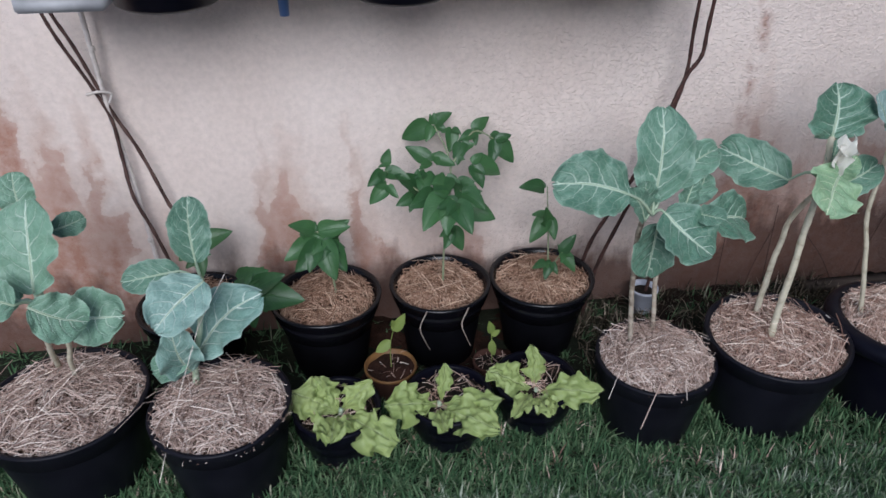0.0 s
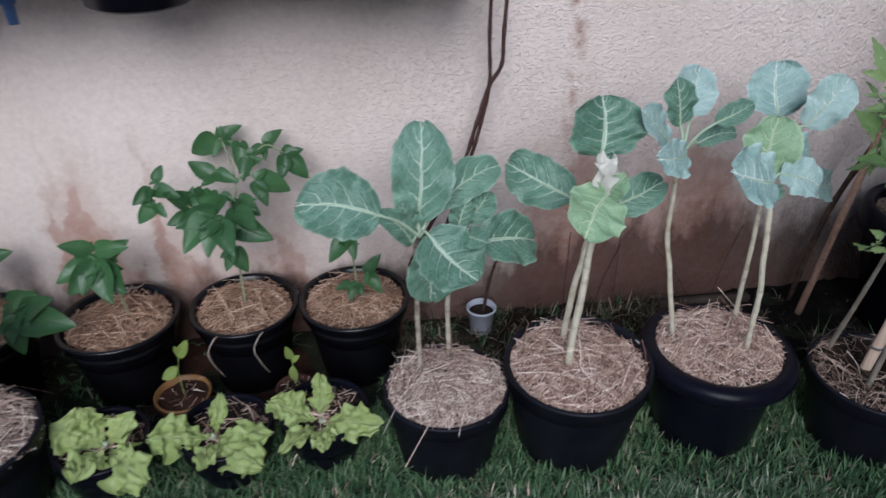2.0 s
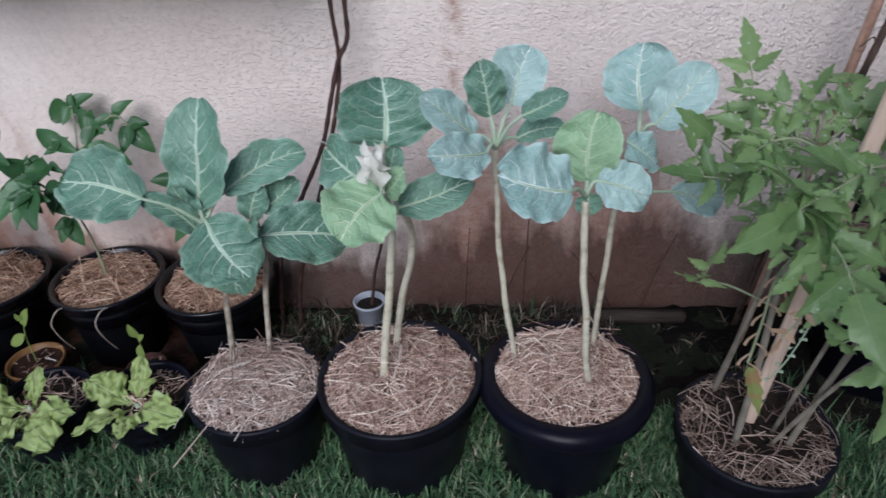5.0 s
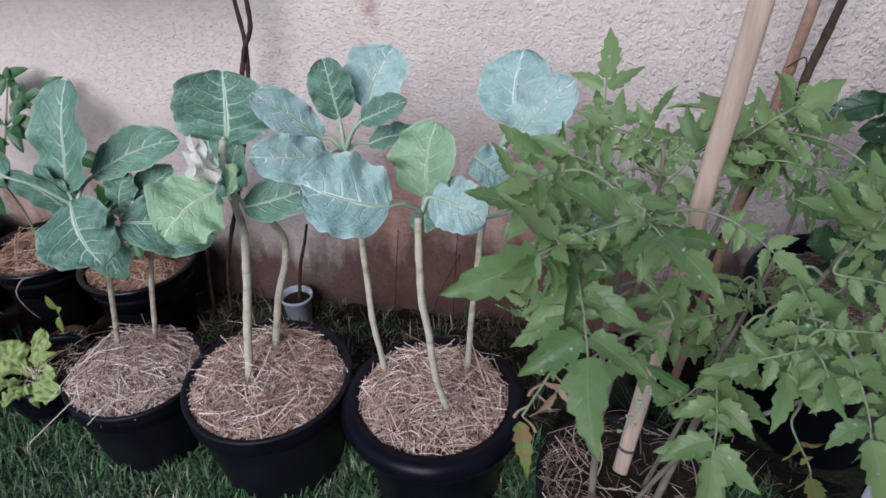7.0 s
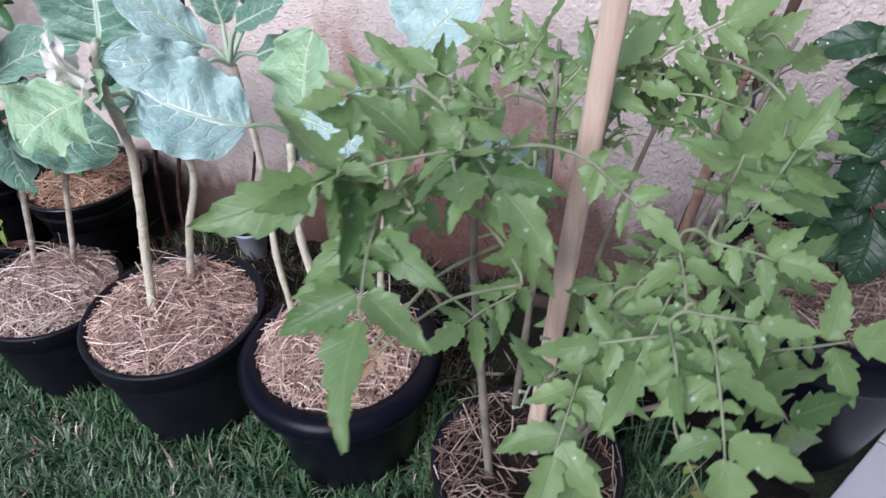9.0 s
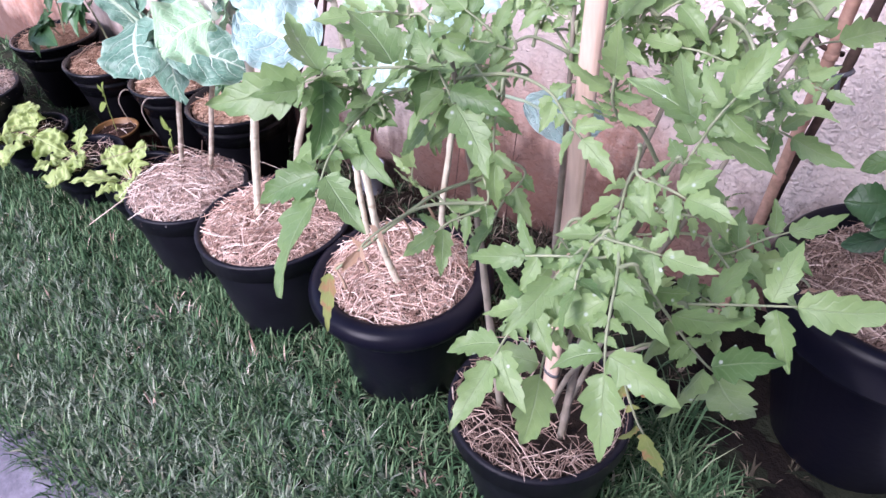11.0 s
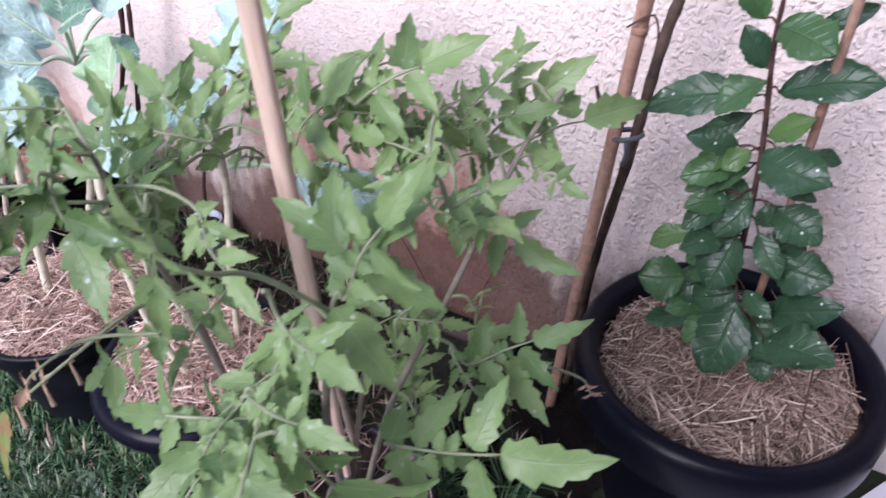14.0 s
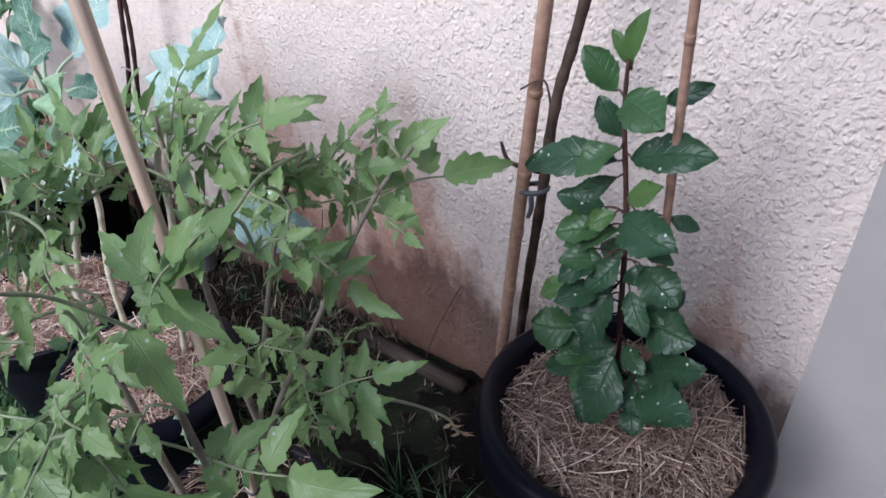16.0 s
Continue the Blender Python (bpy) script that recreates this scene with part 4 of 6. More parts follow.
# milky cup with a cutting in it
cup = thing("plastic_cup", (1.05, 1.985, 0), "milky plastic cup with a dark cutting, by the wall", "cup")
v, f = lathe([(0.0, 0.003), (0.036, 0.003), (0.038, 0.008), (0.047, 0.095), (0.052, 0.098), (0.053, 0.106), (0.049, 0.108), (0.045, 0.10), (0.038, 0.03), (0, 0.03)], (1.05, 1.985, 0), 32)
part("cup_wall", v, f, CUP, cup)
POTS.append((1.05, 1.985, 0.04))
v, f = lathe([(0.0, 0.088), (0.02, 0.090), (0.0435, 0.086)], (1.05, 1.985, 0), 24)
part("soil", v, f, SOIL, cup, "dark soil in the cup")
stem_part([(1.05, 1.985, 0.02), (1.075, 1.99, 0.20), (1.105, 1.995, 0.31), (1.118, 2.0, 0.37)], 0.006, 0.0035, TWIG, cup, 0.2, name="cutting", label="dark bare woody cutting")


# ---- grass ----
grass("lawn_grass", 110000, (-1.5, 0.72, 2.75, 1.62), 0.060, GRASS, "short green lawn grass", 3, lean=1.8, keep=lambda x, y: (x < 1.80) | (y < 1.60 - 0.5 * np.maximum(0, x - 2.25)))
grass("lawn_grass", 6000, (-1.5, 1.58, 2.75, 2.07), 0.055, GRASS, "longer green grass between the pots", 4, lean=1.9, keep=lambda x, y: (x + y * 0.6 < 2.85) & ((x < -0.25) | (x > 0.78) | (np.sin(x * 23 + y * 31) > 0.35)))
grass("dry_grass", 7000, (0.75, 1.62, 2.4, 2.07), 0.07, GRASS_DRY, "dry yellowish grass behind the pots", 5, lean=2.4, keep=lambda x, y: x < 1.85)
grass("grass_tuft", 150, (2.12, 1.42, 2.40, 1.68), 0.16, GRASS, "long dark grass tuft beside the large pot", 6, lean=1.1)
# drier blades, paled as well for the stronger light on the open side
grass("lawn_grass", 56000, (-1.5, 0.76, 2.3, 1.24), 0.052, GRASS_PALE, "pale drier grass, lightened for the lawn's brightly lit open side", 8, lean=1.8, keep=lambda x, y: np.sin(x * 31.7 + y * 57.1) * 0.5 + 0.5 > (y - 0.95 + 0.22 * np.clip(2 * x - 3.0, 0, 1)) / 0.38)
grass("dry_clippings", 2500, (-1.4, 0.78, 2.5, 1.5), 0.045, STRAW, "scattered dry clippings on the lawn", 7, lean=3.0)


for i, (x, z, dx, h) in enumerate(((1.36, 0.0, 0.02, 0.33), (1.47, 0.0, 0.10, 0.26), (1.55, 0.0, 0.015, 0.36), (1.86, 0.0, -0.16, 0.24), (1.93, 0.0, 0.10, 0.30))):
    stalk = thing("dry_stalk", (x, 2.02, 0), "thin dark dry stalk leaning on the wall", "dry stalk", "dry stalks by the wall")
    stem_part([(x, 2.02, 0.0), (x + dx * 0.4, 2.045, h * 0.5), (x + dx, 2.07, h)], 0.002, 0.0012, TWIG, stalk, 0, 5, 5, "stalk")

# ---- kale ----
def kale(at, label):
    return thing("kale_plant", at, label, "kale plant", "kale plants in pots")


k = kale((-0.80, 1.60, 0.27), "young kale with broad green leaves in a large pot")
stem_part([(-0.84, 1.64, 0.26), (-0.81, 1.57, 0.42), (-0.765, 1.49, 0.60)], 0.010, 0.008, KALE_STEM, k, 0.12)
stem_part([(-0.79, 1.60, 0.26), (-0.745, 1.53, 0.42), (-0.70, 1.485, 0.54)], 0.009, 0.007, KALE_STEM, k, 0.12)
for i, (b, tp, w) in enumerate((((-0.763, 1.500, 0.618), (-0.762, 1.600, 0.818), 0.149), ((-0.725, 1.380, 0.660), (-0.626, 1.410, 0.586), 0.105), ((-0.697, 1.480, 0.558), (-0.564, 1.450, 0.565), 0.130),
                                ((-0.724, 1.600, 0.729), (-0.657, 1.650, 0.735), 0.057), ((-0.821, 1.700, 0.729), (-0.836, 1.750, 0.825), 0.081), ((-0.775, 1.420, 0.642), (-0.861, 1.400, 0.681), 0.100), ((-0.80, 1.50, 0.60), (-0.93, 1.52, 0.66), 0.12))):
    kale_leaf(k, (-0.755, 1.49, 0.585), b, tp, w, KALE_SOFT, seed=100 + i)

k = kale((-0.448, 1.50, 0.265), "young blue-green kale plant in a pot of straw")
stem_part([(-0.448, 1.505, 0.26), (-0.435, 1.49, 0.36), (-0.40, 1.475, 0.48), (-0.37, 1.475, 0.62)], 0.009, 0.006, RIB, k, 0.10)
for i, (kn, b, tp, w, mm) in enumerate((
        ((-0.37, 1.48, 0.60), (-0.399, 1.580, 0.621), (-0.400, 1.640, 0.778), 0.096, KALE), ((-0.37, 1.48, 0.61), (-0.428, 1.525, 0.633), (-0.561, 1.500, 0.628), 0.077, KALE),
        ((-0.375, 1.475, 0.58), (-0.361, 1.460, 0.638), (-0.468, 1.360, 0.581), 0.123, KALE_TEAL), ((-0.43, 1.485, 0.37), (-0.422, 1.500, 0.387), (-0.252, 1.510, 0.556), 0.143, KALE_TEAL),
        ((-0.43, 1.485, 0.36), (-0.434, 1.475, 0.411), (-0.550, 1.490, 0.349), 0.072, KALE), ((-0.44, 1.49, 0.33), (-0.446, 1.480, 0.348), (-0.450, 1.420, 0.528), 0.096, KALE_TEAL))):
    kale_leaf(k, kn, b, tp, w, mm, seed=110 + i)

k = kale((0.82, 1.515, 0.275), "tall kale with broad dark green leaves on two stems")
stem_part([(0.778, 1.489, 0.26), (0.781, 1.545, 0.44), (0.784, 1.570, 0.60), (0.791, 1.525, 0.74)], 0.0085, 0.0095, KALE_STEM_GREY, k, 0.13, steps=9)
stem_part([(0.861, 1.530, 0.26), (0.871, 1.582, 0.44), (0.879, 1.610, 0.57), (0.892, 1.55, 0.70)], 0.008, 0.009, KALE_STEM_GREY, k, 0.13, steps=9)
head, fork = (0.79, 1.52, 0.69), (0.89, 1.54, 0.66)
for i, (kn, b, tp, w) in enumerate((
        (head, (0.786, 1.519, 0.733), (0.807, 1.585, 0.963), 0.137), (head, (0.692, 1.470, 0.785), (0.504, 1.500, 0.813), 0.147),
        (head, (0.771, 1.520, 0.673), (0.688, 1.470, 0.796), 0.060), (head, (0.840, 1.550, 0.757), (1.011, 1.640, 0.814), 0.090),
        (head, (0.808, 1.490, 0.713), (0.912, 1.400, 0.628), 0.155), (fork, (0.929, 1.480, 0.684), (1.100, 1.560, 0.630), 0.125),
        (fork, (0.827, 1.550, 0.645), (0.817, 1.540, 0.477), 0.120), (head, (0.789, 1.530, 0.704), (0.747, 1.500, 0.801), 0.058),
        (fork, (0.889, 1.540, 0.690), (0.917, 1.560, 0.767), 0.064), (fork, (0.91, 1.56, 0.70), (0.985, 1.63, 0.745), 0.07), (fork, (0.90, 1.50, 0.70), (0.94, 1.42, 0.72), 0.055))):
    kale_leaf(k, kn, b, tp, w, KALE, seed=120 + i)

k = kale((1.19, 1.49, 0.31), "tall kale with a bleached torn leaf and pale stems")
stem_part([(1.174, 1.427, 0.28), (1.196, 1.453, 0.48), (1.218, 1.476, 0.67), (1.214, 1.47, 0.83), (1.216, 1.485, 0.90)], 0.0126, 0.0095, KALE_STEM, k, 0.16, steps=9)
stem_part([(1.191, 1.540, 0.28), (1.222, 1.570, 0.45), (1.250, 1.590, 0.60), (1.245, 1.49, 0.75)], 0.0114, 0.009, KALE_STEM, k, 0.16, steps=9)
for i, (kn, b, tp, w, mm) in enumerate((
        ((1.216, 1.48, 0.89), (1.220, 1.490, 0.895), (1.221, 1.525, 1.025), 0.180, KALE), ((1.214, 1.48, 0.80), (1.188, 1.560, 0.743), (1.045, 1.690, 0.796), 0.126, KALE),
        ((1.214, 1.47, 0.81), (1.214, 1.415, 0.822), (1.140, 1.322, 0.775), 0.135, KALE_PALE), ((1.24, 1.475, 0.74), (1.240, 1.470, 0.758), (1.396, 1.500, 0.809), 0.087, KALE),
        ((1.24, 1.475, 0.75), (1.222, 1.450, 0.807), (1.261, 1.430, 0.867), 0.060, KALE_PALE), ((1.215, 1.475, 0.82), (1.225, 1.470, 0.827), (1.240, 1.490, 0.892), 0.049, KALE))):
    kale_leaf(k, kn, b, tp, w, mm, seed=130 + i)
for i, (b, tp, w) in enumerate((((1.214, 1.440, 0.820), (1.190, 1.408, 0.940), 0.050), ((1.214, 1.438, 0.85), (1.214, 1.402, 0.935), 0.045), ((1.21, 1.436, 0.87), (1.176, 1.402, 0.915), 0.04))):
    v, f, uv = blade(b, tp, w, oval, 18, 8, 0.3, 0.3, 0.22, 0.35, 139 + i)
    part("bleached_leaf", v, f, FLOWER, k, "torn, bleached white leaf", uvs=uv)

k = kale((1.62, 1.50, 0.31), "tall blue-green kale with three long pale stems")
stem_part([(1.503, 1.480, 0.28), (1.474, 1.505, 0.45), (1.457, 1.545, 0.65), (1.446, 1.54, 0.86)], 0.0085, 0.008, KALE_STEM, k, 0.13, steps=9)
stem_part([(1.668, 1.405, 0.28), (1.647, 1.370, 0.45), (1.626, 1.374, 0.65), (1.621, 1.40, 0.81)], 0.0095, 0.0085, KALE_STEM, k, 0.13, steps=9)
stem_part([(1.682, 1.502, 0.28), (1.697, 1.525, 0.48), (1.711, 1.553, 0.67), (1.727, 1.555, 0.80), (1.76, 1.57, 0.89)], 0.0085, 0.008, KALE_STEM, k, 0.13, steps=9)
lb, lc, ld = (1.446, 1.53, 0.865), (1.624, 1.42, 0.81), (1.745, 1.56, 0.87)
for i, (kn, b, tp, w, mm) in enumerate((
        (lb, (1.436, 1.550, 0.930), (1.413, 1.560, 1.042), 0.080, KALE), (lb, (1.480, 1.590, 0.937), (1.522, 1.660, 1.037), 0.110, KALE_BLUE), (lb, (1.401, 1.530, 0.895), (1.300, 1.480, 1.003), 0.075, KALE_BLUE),
        (lb, (1.428, 1.480, 0.880), (1.320, 1.390, 0.920), 0.085, KALE_BLUE), (lb, (1.499, 1.500, 0.950), (1.585, 1.500, 0.995), 0.050, KALE), (lb, (1.492, 1.550, 0.878), (1.590, 1.550, 0.902), 0.050, KALE),
        (ld, (1.769, 1.660, 0.890), (1.773, 1.730, 1.014), 0.142, KALE_BLUE), (ld, (1.775, 1.550, 0.905), (1.877, 1.570, 1.018), 0.095, KALE_BLUE), (lc, (1.581, 1.350, 0.860), (1.444, 1.310, 0.919), 0.132, KALE_BLUE),
        (lc, (1.630, 1.450, 0.829), (1.645, 1.480, 0.965), 0.120, KALE_PALE), (lc, (1.644, 1.420, 0.845), (1.745, 1.400, 0.817), 0.092, KALE_BLUE), (ld, (1.710, 1.500, 0.891), (1.779, 1.500, 0.840), 0.085, KALE_BLUE))):
    kale_leaf(k, kn, b, tp, w, mm, seed=140 + i)
for i, (kn, b, tp, w, mm) in enumerate(((lc, (1.629, 1.430, 0.808), (1.633, 1.400, 0.780), 0.050, KALE), ((1.70, 1.58, 0.70), (1.848, 1.600, 0.717), (1.988, 1.650, 0.679), 0.085, KALE_BLUE))):
    kale_leaf(k, kn, b, tp, w, mm, seed=160 + i)


# ---- peppers ----
def pepper_leaf(t, b, tp, width, seed):
    b, tp = Vector(b), Vector(tp)
    simple_leaf(t, b, tp, (tp - b).length * width, PEPPER, pointed, seed, 0.25, 0.2, rows=12)
    # a smaller leaf from the same node, turned away
    g = random.Random(seed)
    d = tp - b
    s = d.cross(UPWARD).normalized() * (d.length * g.choice((-1, 1)) * g.uniform(0.35, 0.6))
    t2 = b + d * g.uniform(-0.1, 0.45) + s + Vector((0, -0.01, -0.012))
    if g.random() < 0.85:
        t3 = b + d * g.uniform(0.1, 0.4) - s * 0.9 + Vector((0, -0.012, 0.006))
        simple_leaf(t, b, t3, (t3 - b).length * width, PEPPER, pointed, seed + 90, 0.25, 0.2, rows=12)
    simple_leaf(t, b, t2, (t2 - b).length * width * 0.9, PEPPER, pointed, seed + 50, 0.25, 0.2, rows=12)


def pepper(at, label, stems, leaves, width, seed):
    t = thing("pepper_plant", at, label, "pepper plant", "pepper plants by the wall")
    for s in stems:
        stem_part(s, 0.0042, 0.0018, TOMATO_STEM, t, 0.1, 6, 5)
    for i, (b, tp) in enumerate(leaves):
        tp = Vector(b).lerp(Vector(tp), 1.05)
        pepper_leaf(t, b, tp, width, seed + i)
    return t


pepper((0.282, 1.87, 0.26), "bushy pepper plant with dark glossy leaves",
       [[(0.282, 1.869, 0.25), (0.285, 1.86, 0.42), (0.292, 1.82, 0.58), (0.30, 1.82, 0.68)], [(0.292, 1.83, 0.56), (0.31, 1.90, 0.70), (0.275, 1.995, 0.785)], [(0.31, 1.89, 0.69), (0.39, 1.97, 0.765), (0.45, 1.945, 0.75)],
        [(0.29, 1.82, 0.58), (0.20, 1.815, 0.66), (0.11, 1.82, 0.725)], [(0.295, 1.82, 0.60), (0.285, 1.70, 0.685)]],
       [((0.267, 2.000, 0.785), (0.182, 2.030, 0.733)), ((0.276, 2.000, 0.785), (0.332, 2.020, 0.810)), ((0.327, 1.980, 0.775), (0.315, 1.950, 0.715)), ((0.395, 1.980, 0.763), (0.446, 2.010, 0.794)),
        ((0.395, 1.970, 0.762), (0.344, 1.950, 0.747)), ((0.445, 1.960, 0.754), (0.492, 1.970, 0.739)), ((0.453, 1.940, 0.748), (0.509, 1.930, 0.676)), ((0.252, 1.920, 0.701), (0.184, 1.950, 0.737)),
        ((0.261, 1.900, 0.725), (0.320, 1.880, 0.702)), ((0.352, 1.940, 0.748), (0.333, 1.900, 0.693)), ((0.109, 1.850, 0.730), (0.127, 1.880, 0.765)), ((0.104, 1.820, 0.725), (0.057, 1.790, 0.697)),
        ((0.112, 1.800, 0.690), (0.061, 1.790, 0.641)), ((0.111, 1.820, 0.721), (0.176, 1.800, 0.705))], 0.67, 300)
t = [o for o in bpy.data.objects if o.name.startswith("pepper_plant")][-1]
for i, (b, tp) in enumerate((((0.205, 1.830, 0.653), (0.137, 1.800, 0.719)), ((0.191, 1.800, 0.651), (0.135, 1.780, 0.634)), ((0.230, 1.850, 0.698), (0.215, 1.800, 0.642)), ((0.369, 1.860, 0.712), (0.458, 1.880, 0.663)),
                             ((0.320, 1.830, 0.672), (0.379, 1.780, 0.643)), ((0.275, 1.720, 0.685), (0.199, 1.650, 0.623)), ((0.284, 1.680, 0.680), (0.259, 1.630, 0.614)), ((0.294, 1.680, 0.684), (0.323, 1.610, 0.623)),
                             ((0.305, 1.750, 0.651), (0.409, 1.720, 0.601)), ((0.321, 1.760, 0.673), (0.376, 1.700, 0.643)), ((0.291, 1.780, 0.550), (0.324, 1.760, 0.478)), ((0.296, 1.780, 0.550), (0.258, 1.760, 0.530)),
                             ((0.281, 1.800, 0.705), (0.251, 1.720, 0.658)), ((0.327, 1.930, 0.715), (0.389, 1.930, 0.743)), ((0.25, 1.78, 0.66), (0.17, 1.73, 0.65)))):
    pepper_leaf(t, b, Vector(b).lerp(Vector(tp), 1.05), 0.67, 330 + i)
pepper((-0.09, 1.86, 0.26), "small pepper plant with drooping green leaves", [[(-0.06, 1.87, 0.25), (-0.075, 1.86, 0.40), (-0.10, 1.845, 0.53)]],
       [((-0.108, 1.850, 0.526), (-0.179, 1.830, 0.565)), ((-0.100, 1.850, 0.526), (-0.006, 1.840, 0.540)), ((-0.088, 1.820, 0.508), (-0.170, 1.780, 0.439)), ((-0.087, 1.820, 0.514), (-0.057, 1.760, 0.412)),
        ((-0.071, 1.820, 0.505), (-0.025, 1.780, 0.425)), ((-0.105, 1.820, 0.504), (-0.132, 1.770, 0.439)), ((-0.069, 1.860, 0.505), (-0.005, 1.860, 0.551)), ((-0.118, 1.840, 0.502), (-0.200, 1.800, 0.466))], 0.66, 350)
pepper((-0.45, 1.90, 0.26), "small pepper plant behind a kale pot", [[(-0.47, 1.90, 0.25), (-0.475, 1.925, 0.38), (-0.478, 1.93, 0.46)], [(-0.47, 1.89, 0.28), (-0.39, 1.82, 0.38), (-0.30, 1.76, 0.40)]],
       [((-0.345, 1.800, 0.414), (-0.254, 1.780, 0.448)), ((-0.311, 1.760, 0.400), (-0.158, 1.720, 0.373)), ((-0.307, 1.740, 0.393), (-0.306, 1.710, 0.299)), ((-0.294, 1.760, 0.400), (-0.205, 1.750, 0.448)),
        ((-0.478, 1.950, 0.456), (-0.371, 1.960, 0.486)), ((-0.471, 1.920, 0.442), (-0.462, 1.880, 0.382)), ((-0.478, 1.930, 0.467), (-0.530, 1.920, 0.421)), ((-0.33, 1.79, 0.40), (-0.27, 1.74, 0.33))], 0.66, 360)
pepper((0.62, 1.86, 0.26), "sparse pepper seedling in a ringed pot", [[(0.633, 1.86, 0.25), (0.622, 1.85, 0.42), (0.605, 1.858, 0.62)], [(0.63, 1.855, 0.30), (0.66, 1.82, 0.40)]],
       [((0.611, 1.850, 0.520), (0.553, 1.820, 0.448)), ((0.597, 1.860, 0.612), (0.517, 1.850, 0.626)), ((0.661, 1.820, 0.397), (0.704, 1.830, 0.453)), ((0.661, 1.820, 0.397), (0.697, 1.790, 0.343)),
        ((0.610, 1.820, 0.365), (0.561, 1.800, 0.361)), ((0.628, 1.820, 0.365), (0.602, 1.790, 0.321)), ((0.612, 1.840, 0.496), (0.598, 1.830, 0.561))], 0.6, 370)


# ---- lettuces and seedlings ----
def ruffled_leaf(base, tip, width, seed, rows=40, cols=18):
    """A lettuce leaf: a pale narrow base that opens into a puckered sheet with deep, curled lobes."""
    r = random.Random(seed)
    base, tip = Vector(base), Vector(tip)
    ax = tip - base
    ln = ax.length
    ax.normalize()
    n = Vector((r.uniform(-0.3, 0.3), -0.5 + r.uniform(-0.2, 0.2), 1))
    n = (n - ax * n.dot(ax)).normalized()
    sd = ax.cross(n)
    verts, uvs, faces = [], [], []
    for i in range(rows + 1):
        s = i / rows
        q = max(0.0, min(1.0, (s - 0.12) / 0.38))
        full = (0.20 + 0.85 * q * q * (3 - 2 * q)) * max(0.10, 1 - max(0.0, (s - 0.55) / 0.45) ** 2.6) ** 0.6
        for j in range(cols + 1):
            u = 2 * j / cols - 1
            a = abs(u)
            k = seed * 2.3 + (60 if u > 0 else 0)
            lobe = 0.60 * noise.noise(Vector((s * 5.5, k, 0.7))) + 0.26 * noise.noise(Vector((s * 12, k, 3.1))) + 0.05 * math.sin(47 * s + k)
            w = 0.5 * width * full * (1 + lobe * a)
            h = 0.30 * ln * (0.25 - (s - 0.5) ** 2) - 0.10 * ln * s ** 3
            h += width * full * (0.45 * a * a * noise.noise(Vector((s * 7.5, k, 8.0))) + 0.16 * a ** 3 * math.sin(29 * s + k) + 0.22 * noise.noise(Vector((s * 8, u * 4, k))))
            along = ln * s * (1 + 0.10 * s * noise.noise(Vector((u * 5, k * 0.1, 1.5))))
            verts.append(base + ax * along + sd * (u * w) + n * h)
            uvs.append((0.1 + 0.85 * s, j / cols))
    for i in range(rows):
        for j in range(cols):
            a = i * (cols + 1) + j
            faces.append((a, a + 1, a + cols + 2, a + cols + 1))
    return verts, faces, uvs


def lettuce(at, leaves, seed):
    t = thing("lettuce", at, "light green curly lettuce in a small black pot", "lettuce", "lettuces in pots")
    for i, (b, tp, w) in enumerate(leaves):
        v, f, uv = ruffled_leaf(b, tp, w * 1.0, seed + i)
        part("leaf", v, f, LETTUCE, t, uvs=uv)
    v, f = tube(smooth_line([at, Vector(at) + Vector((0, 0, 0.03))], 3), 0.009, 0.006, 7)
    part("stem", v, f, RIB, t, "pale short stem")
    return t


lettuce((-0.070, 1.476, 0.130), (((-0.076, 1.482, 0.14), (-0.192, 1.495, 0.22), 0.105), ((-0.076, 1.486, 0.14), (-0.131, 1.533, 0.23), 0.07), ((-0.068, 1.485, 0.14), (0.013, 1.471, 0.25), 0.075),
                                 ((-0.079, 1.471, 0.14), (-0.098, 1.341, 0.19), 0.085), ((-0.06, 1.468, 0.14), (0.064, 1.306, 0.19), 0.105)), 400)
lettuce((0.211, 1.462, 0.130), (((0.209, 1.466, 0.14), (0.065, 1.422, 0.21), 0.10), ((0.213, 1.473, 0.14), (0.236, 1.511, 0.25), 0.04), ((0.22, 1.461, 0.14), (0.365, 1.394, 0.215), 0.065),
                                ((0.214, 1.45, 0.14), (0.344, 1.31, 0.19), 0.10), ((0.208, 1.45, 0.14), (0.206, 1.333, 0.185), 0.06)), 430)
lettuce((0.500, 1.474, 0.130), (((0.489, 1.479, 0.14), (0.367, 1.506, 0.22), 0.09), ((0.497, 1.487, 0.14), (0.506, 1.547, 0.255), 0.055), ((0.501, 1.478, 0.14), (0.649, 1.375, 0.22), 0.085),
                                ((0.49, 1.471, 0.14), (0.403, 1.345, 0.2), 0.048), ((0.501, 1.462, 0.14), (0.509, 1.354, 0.18), 0.06)), 460)
sd = thing("seedling", (0.091, 1.69, 0.10), "small yellow-green seedling in an ochre-rimmed pot", "seedling", "seedlings in small pots")
stem_part([(0.091, 1.69, 0.095), (0.092, 1.69, 0.20), (0.110, 1.69, 0.275)], 0.0018, 0.0012, SEEDLING, sd, 0, 5)
simple_leaf(sd, (0.100, 1.69, 0.250), (0.140, 1.685, 0.315), 0.034, SEEDLING, oval, 480)
simple_leaf(sd, (0.092, 1.69, 0.215), (0.045, 1.68, 0.180), 0.034, SEEDLING, oval, 481)
simple_leaf(sd, (0.105, 1.69, 0.265), (0.100, 1.68, 0.30), 0.018, SEEDLING, oval, 482)
